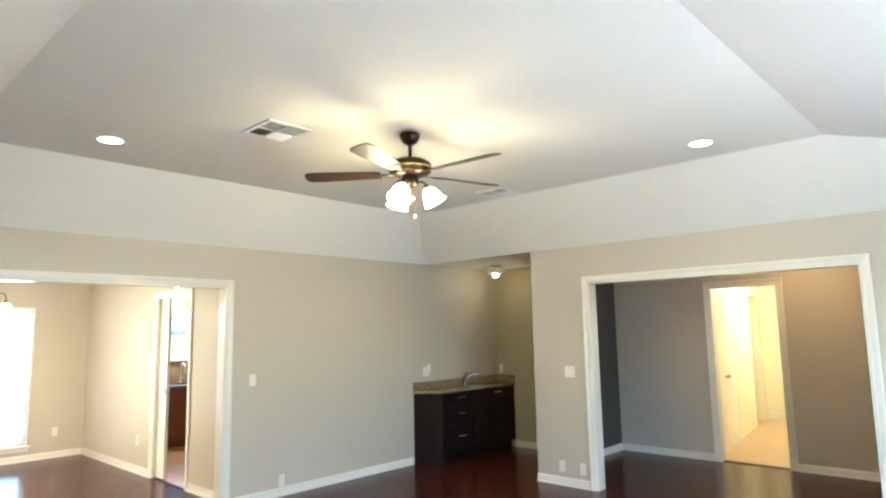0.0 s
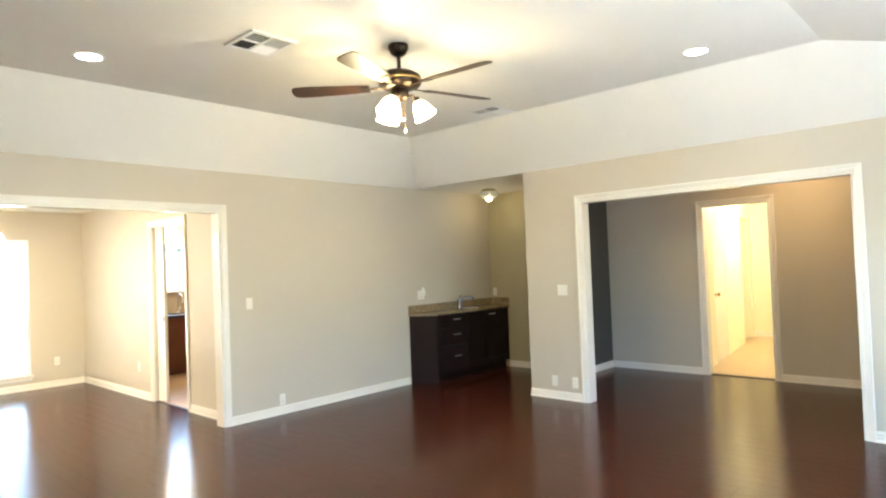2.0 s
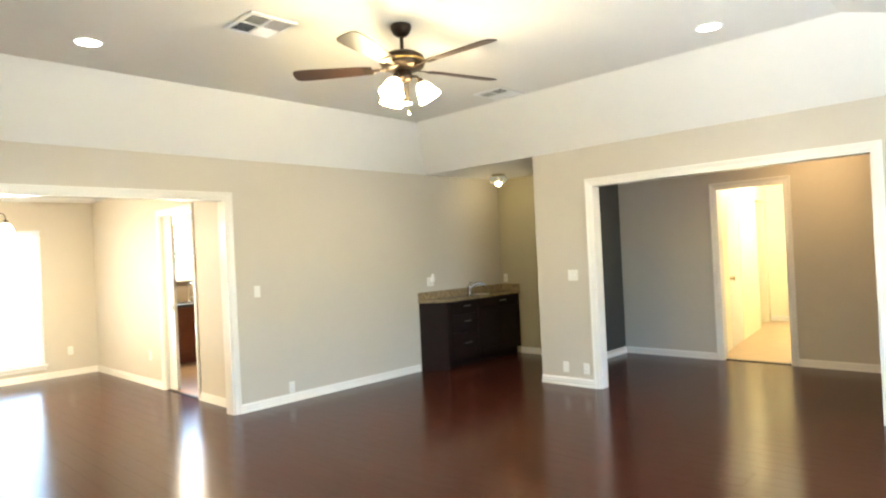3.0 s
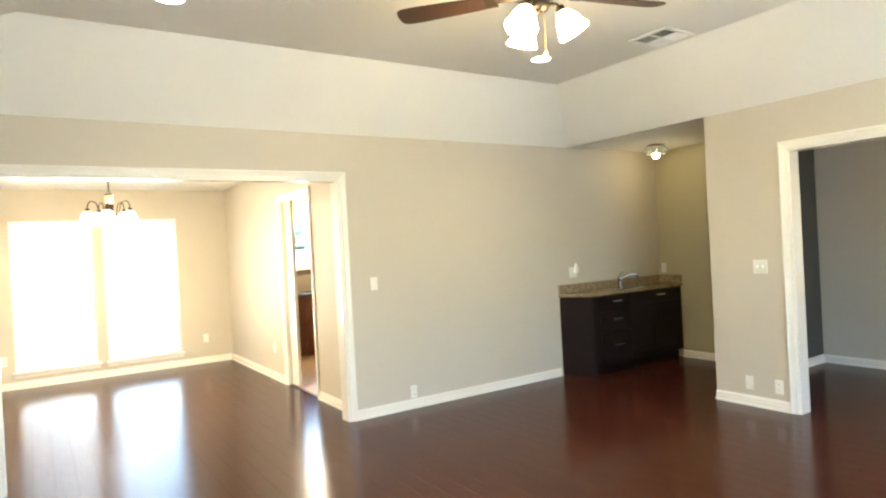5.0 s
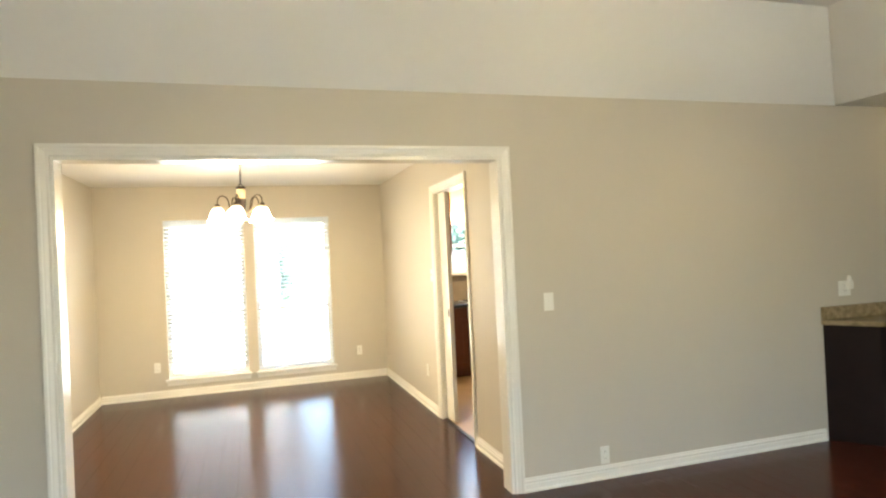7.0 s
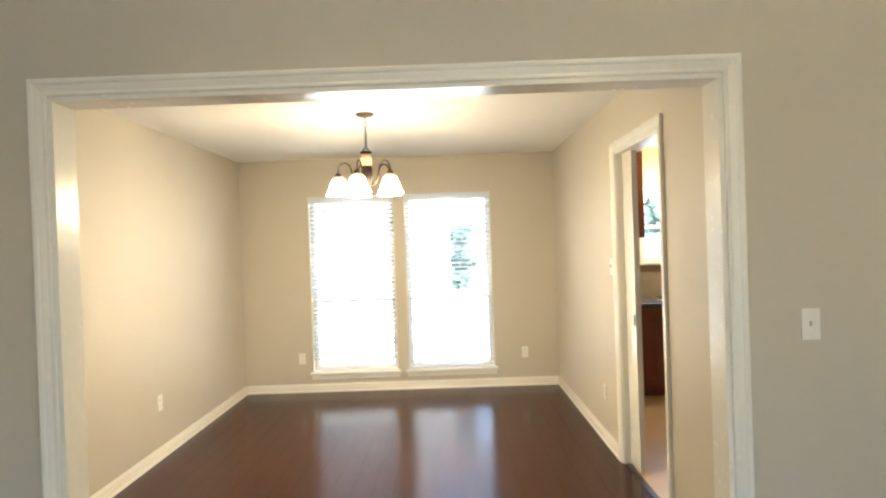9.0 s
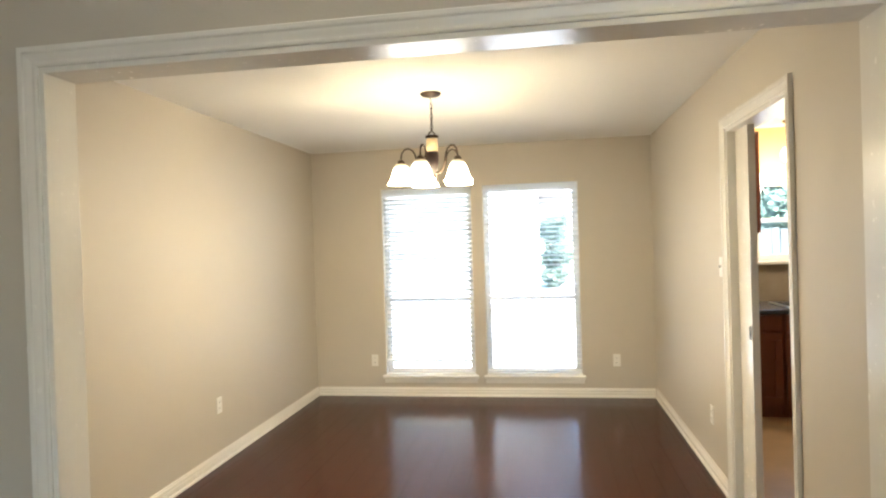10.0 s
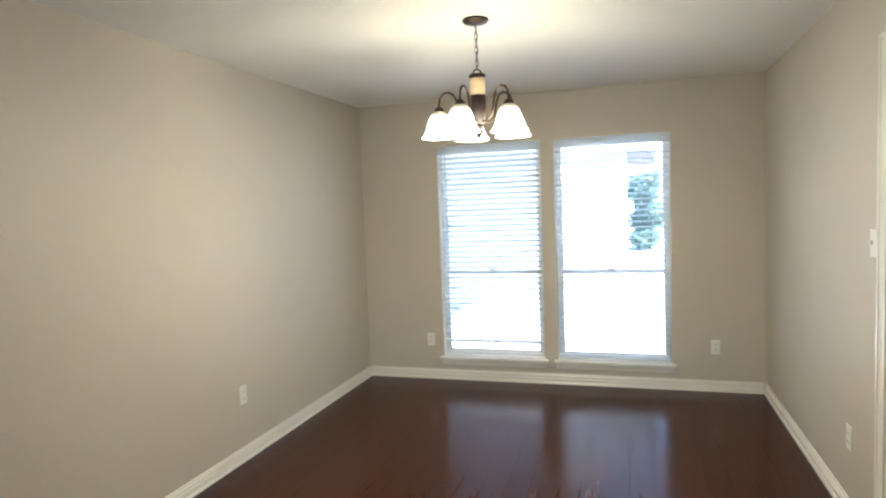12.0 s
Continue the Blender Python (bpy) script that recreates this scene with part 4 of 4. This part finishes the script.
gl = thing("globe_light", "lit round globe light over the kitchen sink", "ceiling light", at=(4.83, DY - 0.35, 2.40))
part("stem", lathe([(0, -0.0005), (0.06, -0.0005), (0.06, -0.012), (0.02, -0.03), (0.013, -0.05), (0.013, -0.20), (0.035, -0.215), (0, -0.215)], 20), BRASS, gl, smooth=True)
part("globe", lathe([(0.03, -0.21), (0.06, -0.226), (0.082, -0.264), (0.082, -0.296), (0.06, -0.334), (0.026, -0.350), (0, -0.353)], 28), GLOBE, gl, "glowing globe", smooth=True)
lamp("globe_lamp", "POINT", (4.83, DY - 0.35, 1.94), 2.8, WARM, 0.09)

# ---- outdoors ----
structure("ground", box(-400, 400, -400, 400, -0.60, -0.30), LAWN, "dry lawn round the house", "ground")
structure("pavement", box(-12, 16, DY + 0.17, 32.0, -0.30, -0.16), CONCRETE, "pale concrete court behind the house", "pavement")

# Unseen paving, added to throw sunlight up through the south opening.
structure("pavement_bounce", box(-3, 12, SY - 3.6, SY - 0.16, -0.30, -0.16), PAVER, "unseen grey paving added to bounce light indoors", "pavement")

# Unseen wall, added to hide the low sky from the south opening.
structure("wall_sky_block", box(-14, 22, -8.2, -8.0, -0.30, 2.1), PAVER, "plain unseen wall added to block low sky light", "wall")


def patio_cover(x0, x1, y0, y1):
    """A flat roof on a beam and posts over the court beside the house."""
    c = thing("patio_cover", "white painted patio cover on square posts", "patio cover", at=(x0, y0, -0.16))
    w, d = x1 - x0, y1 - y0
    part("roof", box(-0.25, w + 0.2, 0, d + 0.3, 2.76, 2.90, 0.01), ROOFING, c)
    part("soffit", box(-0.22, w + 0.17, 0.0, d + 0.27, 2.735, 2.759), VINYL, c, "white boarded soffit")
    part("beam", box(-0.1, w + 0.08, d - 0.14, d, 2.52, 2.734, 0.006), VINYL, c)
    for x in (0.0, w / 2, w - 0.11):
        post = part("post", box(x, x + 0.11, d - 0.125, d - 0.015, 0.0, 2.519, 0.006), VINYL, c)
        part("plinth", box(x - 0.02, x + 0.13, d - 0.145, d + 0.005, 0.0, 0.12, 0.006), VINYL, post)
    return c


patio_cover(-3.6, 2.05, DY + 0.68, 14.45)


def fence(x0, x1, y, high, label):
    f = thing("fence", label, "fence", at=(x0, y, -0.16))
    n = int((x1 - x0) / 0.15)
    me = mesh_of("board", box(0, 0.142, 0, 0.02, 0.03, high, 0.003), FENCEWOOD)
    for k in range(n):
        o = new("board", me)
        o.parent = f
        o.matrix_basis = pose(k * 0.15, random.uniform(-0.004, 0.004), random.uniform(-0.015, 0.015), 0, random.uniform(-0.4, 0.4), 0)
    for z in (0.35, high - 0.3):
        part("rail", box(0, n * 0.15, 0.022, 0.06, z, z + 0.09), FENCEWOOD, f)
    for k in range(0, n, 16):
        part("post", box(k * 0.15, k * 0.15 + 0.09, 0.022, 0.112, 0, high + 0.05), FENCEWOOD, f)
    return f


fence(6.2, 15.0, 17.5, 1.72, "weathered wooden privacy fence across the yard")

hs = thing("neighbour_house", "pale painted brick wing with a wide eave across the patio", "house", at=(-3.4, 15.2, -0.3))
part("wall", box(0, 6.1, 0, 4.0, 0, 2.75), BRICKISH, hs)
bm = bmesh.new()
pr = [(-0.6, 2.55), (-0.6, 2.68), (2.0, 3.9), (4.6, 2.68), (4.6, 2.55), (2.0, 3.75)]
a = [bm.verts.new((-0.4, y, z)) for y, z in pr]
b = [bm.verts.new((6.7, y, z)) for y, z in pr]
for i in range(6):
    bm.faces.new((a[i], a[(i + 1) % 6], b[(i + 1) % 6], b[i]))
bm.faces.new(a[::-1])
bm.faces.new(b)
bmesh.ops.recalc_face_normals(bm, faces=bm.faces)
part("roof", bm, ROOFING, hs)
part("fascia", box(-0.42, 6.72, -0.64, -0.60, 2.50, 2.70), TRIM, hs)

def tree(x, y, high, spread, seed, leaves, size=1.0):
    rng = random.Random(seed)
    t = thing("tree", "leafy green garden tree in the yard", "tree", at=(x, y, -0.3))
    bm = bmesh.new()
    limbs = []

    def limb(p, d, length, r, depth):
        pts = [Vector(p)]
        for k in range(4):
            d = (d + Vector((rng.uniform(-0.2, 0.2), rng.uniform(-0.2, 0.2), rng.uniform(-0.05, 0.2)))).normalized()
            pts.append(pts[-1] + d * length / 4)
        for k in range(4):
            r0, r1 = r * (1 - 0.17 * k), r * (1 - 0.17 * (k + 1))
            seg = pts[k + 1] - pts[k]
            rot = seg.to_track_quat("Z", "Y").to_matrix().to_4x4()
            bmesh.ops.create_cone(bm, segments=7, radius1=r0, radius2=r1, depth=seg.length * 1.05, cap_ends=False, matrix=Matrix.Translation((pts[k] + pts[k + 1]) / 2) @ rot)
        if depth < 3:
            for k in range(3 + depth):
                s = pts[rng.choice((2, 3, 4))]
                limb(s, (d + Vector((rng.uniform(-1, 1), rng.uniform(-1, 1), rng.uniform(-0.1, 0.7)))).normalized(), length * rng.uniform(0.5, 0.75), r * 0.45, depth + 1)
        else:
            limbs.append(pts[-1])
            limbs.append(pts[2])

    limb((0, 0, 0), Vector((0, 0, 1)), high * 0.42, spread * 0.06, 0)
    part("trunk", bm, BARK, t)
    verts, faces = [], []
    for k in range(leaves):
        c = rng.choice(limbs) + Vector((rng.gauss(0, 0.22), rng.gauss(0, 0.22), rng.gauss(0, 0.2))) * spread * 0.35
        u = Vector((rng.gauss(0, 1), rng.gauss(0, 1), rng.gauss(0, 0.6))).normalized()
        v = u.cross(Vector((rng.gauss(0, 1), rng.gauss(0, 1), rng.gauss(0, 1)))).normalized()
        s = rng.uniform(0.05, 0.10) * size
        i = len(verts)
        verts += [c - u * s, c + v * s * 0.5, c + u * s, c - v * s * 0.5]
        faces.append((i, i + 1, i + 2, i + 3))
    me = bpy.data.meshes.new("crown")
    me.from_pydata([tuple(p) for p in verts], [], faces)
    me.materials.append(LEAF)
    cr = new("crown", me)
    cr.parent = t
    return t


def shrub(x, y, high, wide, seed, leaves):
    """A dense bush: several stems, and clumps of leaves down to the ground."""
    rng = random.Random(seed)
    t = thing("shrub", "dense green garden shrub beyond the court", "shrub", at=(x, y, -0.165), group="shrubs")
    clumps = []
    for k in range(14):
        a, h = rng.uniform(0, 2 * math.pi), rng.uniform(0.08, 0.92)
        rad = wide * 0.5 * rng.uniform(0.2, 0.8) * (1.1 - 0.5 * h)
        clumps.append((Vector((rad * math.cos(a), rad * math.sin(a), h * high)), rng.uniform(0.22, 0.42) * wide * 0.5))
    for c, _ in clumps[:5]:
        part("stem", tube([(0, 0, 0.1), (c.x * 0.4, c.y * 0.4, c.z * 0.5), tuple(c)], 0.03, 6), BARK, t)
    verts, faces = [], []
    for k in range(leaves):
        c, rad = rng.choice(clumps)
        p = c + Vector((rng.gauss(0, 0.6), rng.gauss(0, 0.6), rng.gauss(0, 0.6))) * rad
        p.z = max(p.z, 0.06)
        u = Vector((rng.gauss(0, 1), rng.gauss(0, 1), rng.gauss(0, 0.6))).normalized()
        v = u.cross(Vector((rng.gauss(0, 1), rng.gauss(0, 1), rng.gauss(0, 1)))).normalized()
        w = rng.uniform(0.07, 0.15)
        i = len(verts)
        verts += [p - u * w, p + v * w * 0.5, p + u * w, p - v * w * 0.5]
        faces.append((i, i + 1, i + 2, i + 3))
    me = bpy.data.meshes.new("foliage")
    me.from_pydata([tuple(p) for p in verts], [], faces)
    me.materials.append(LEAF)
    new("foliage", me).parent = t
    return t


shrub(3.25, 26.2, 2.45, 1.25, 3, 6000)
tree(9.0, 21.3, 4.6, 3.6, 12, 16000, 1.2)
shrub(8.1, 18.5, 2.35, 1.9, 22, 8000)

# ---- floor boards ----
BW, BL = 0.127, 1.22
floor = structure("floor", box(WX - 0.1, HX + 0.06, SY - 0.1, AT, -0.06, -0.014), GAPS, "dark cherry stained glossy board floor", "floor")
floor_d = structure("floor_dining", box(DX0 - 0.1, DX1 + 0.04, AT, DY + 0.05, -0.06, -0.014), GAPS, "dark cherry stained glossy board floor of the dining room", "floor")
board_mesh = mesh_of("board", box(0.0004, BW - 0.0004, 0.0004, BL - 0.0004, -0.014, 0.0, 0.0006), BOARDS)
rng = random.Random(11)
rest_v, rest_f = [], []
row = 0
while row * BW < HX:
    x = row * BW
    xm = x + BW / 2
    y_end = DY + 0.02 if DX0 - 0.05 < xm < DX1 + 0.02 else AT
    y_from = SY if xm < BT else HS
    y = y_from - rng.uniform(0, BL)
    while y < y_end:
        y0, y1 = max(y, y_from), min(y + BL, y_end)
        y += BL
        if y1 - y0 < 0.03:
            continue
        near = (0.585 < xm < 3.77 and y1 > 4.4) or (1.5 < xm < 4.4 and y1 > 2.6)
        if near:
            o = new("board", board_mesh)
            o.parent = floor_d if y0 > AT - 0.6 else floor
            o.matrix_basis = Matrix.Translation((x, y0, 0)) @ Matrix.Diagonal((1, (y1 - y0) / BL, 1, 1))
        else:
            i = len(rest_v)
            e = 0.0007
            for zz, s in ((0.0, e + 0.0004), (-e, 0.0004), (-0.014, 0.0004)):
                rest_v += [(x + s, y0 + s, zz), (x + BW - s, y0 + s, zz), (x + BW - s, y1 - s, zz), (x + s, y1 - s, zz)]
            rest_f.append((i, i + 1, i + 2, i + 3))
            for r in (0, 4):
                for k in range(4):
                    j = (k + 1) % 4
                    rest_f.append((i + r + j, i + r + k, i + r + 4 + k, i + r + 4 + j))
    row += 1
me = bpy.data.meshes.new("boards")
me.from_pydata(rest_v, [], rest_f)
me.materials.append(BOARDS)
rest = tagged(new("boards", me), kind="stuff")
rest.parent = floor
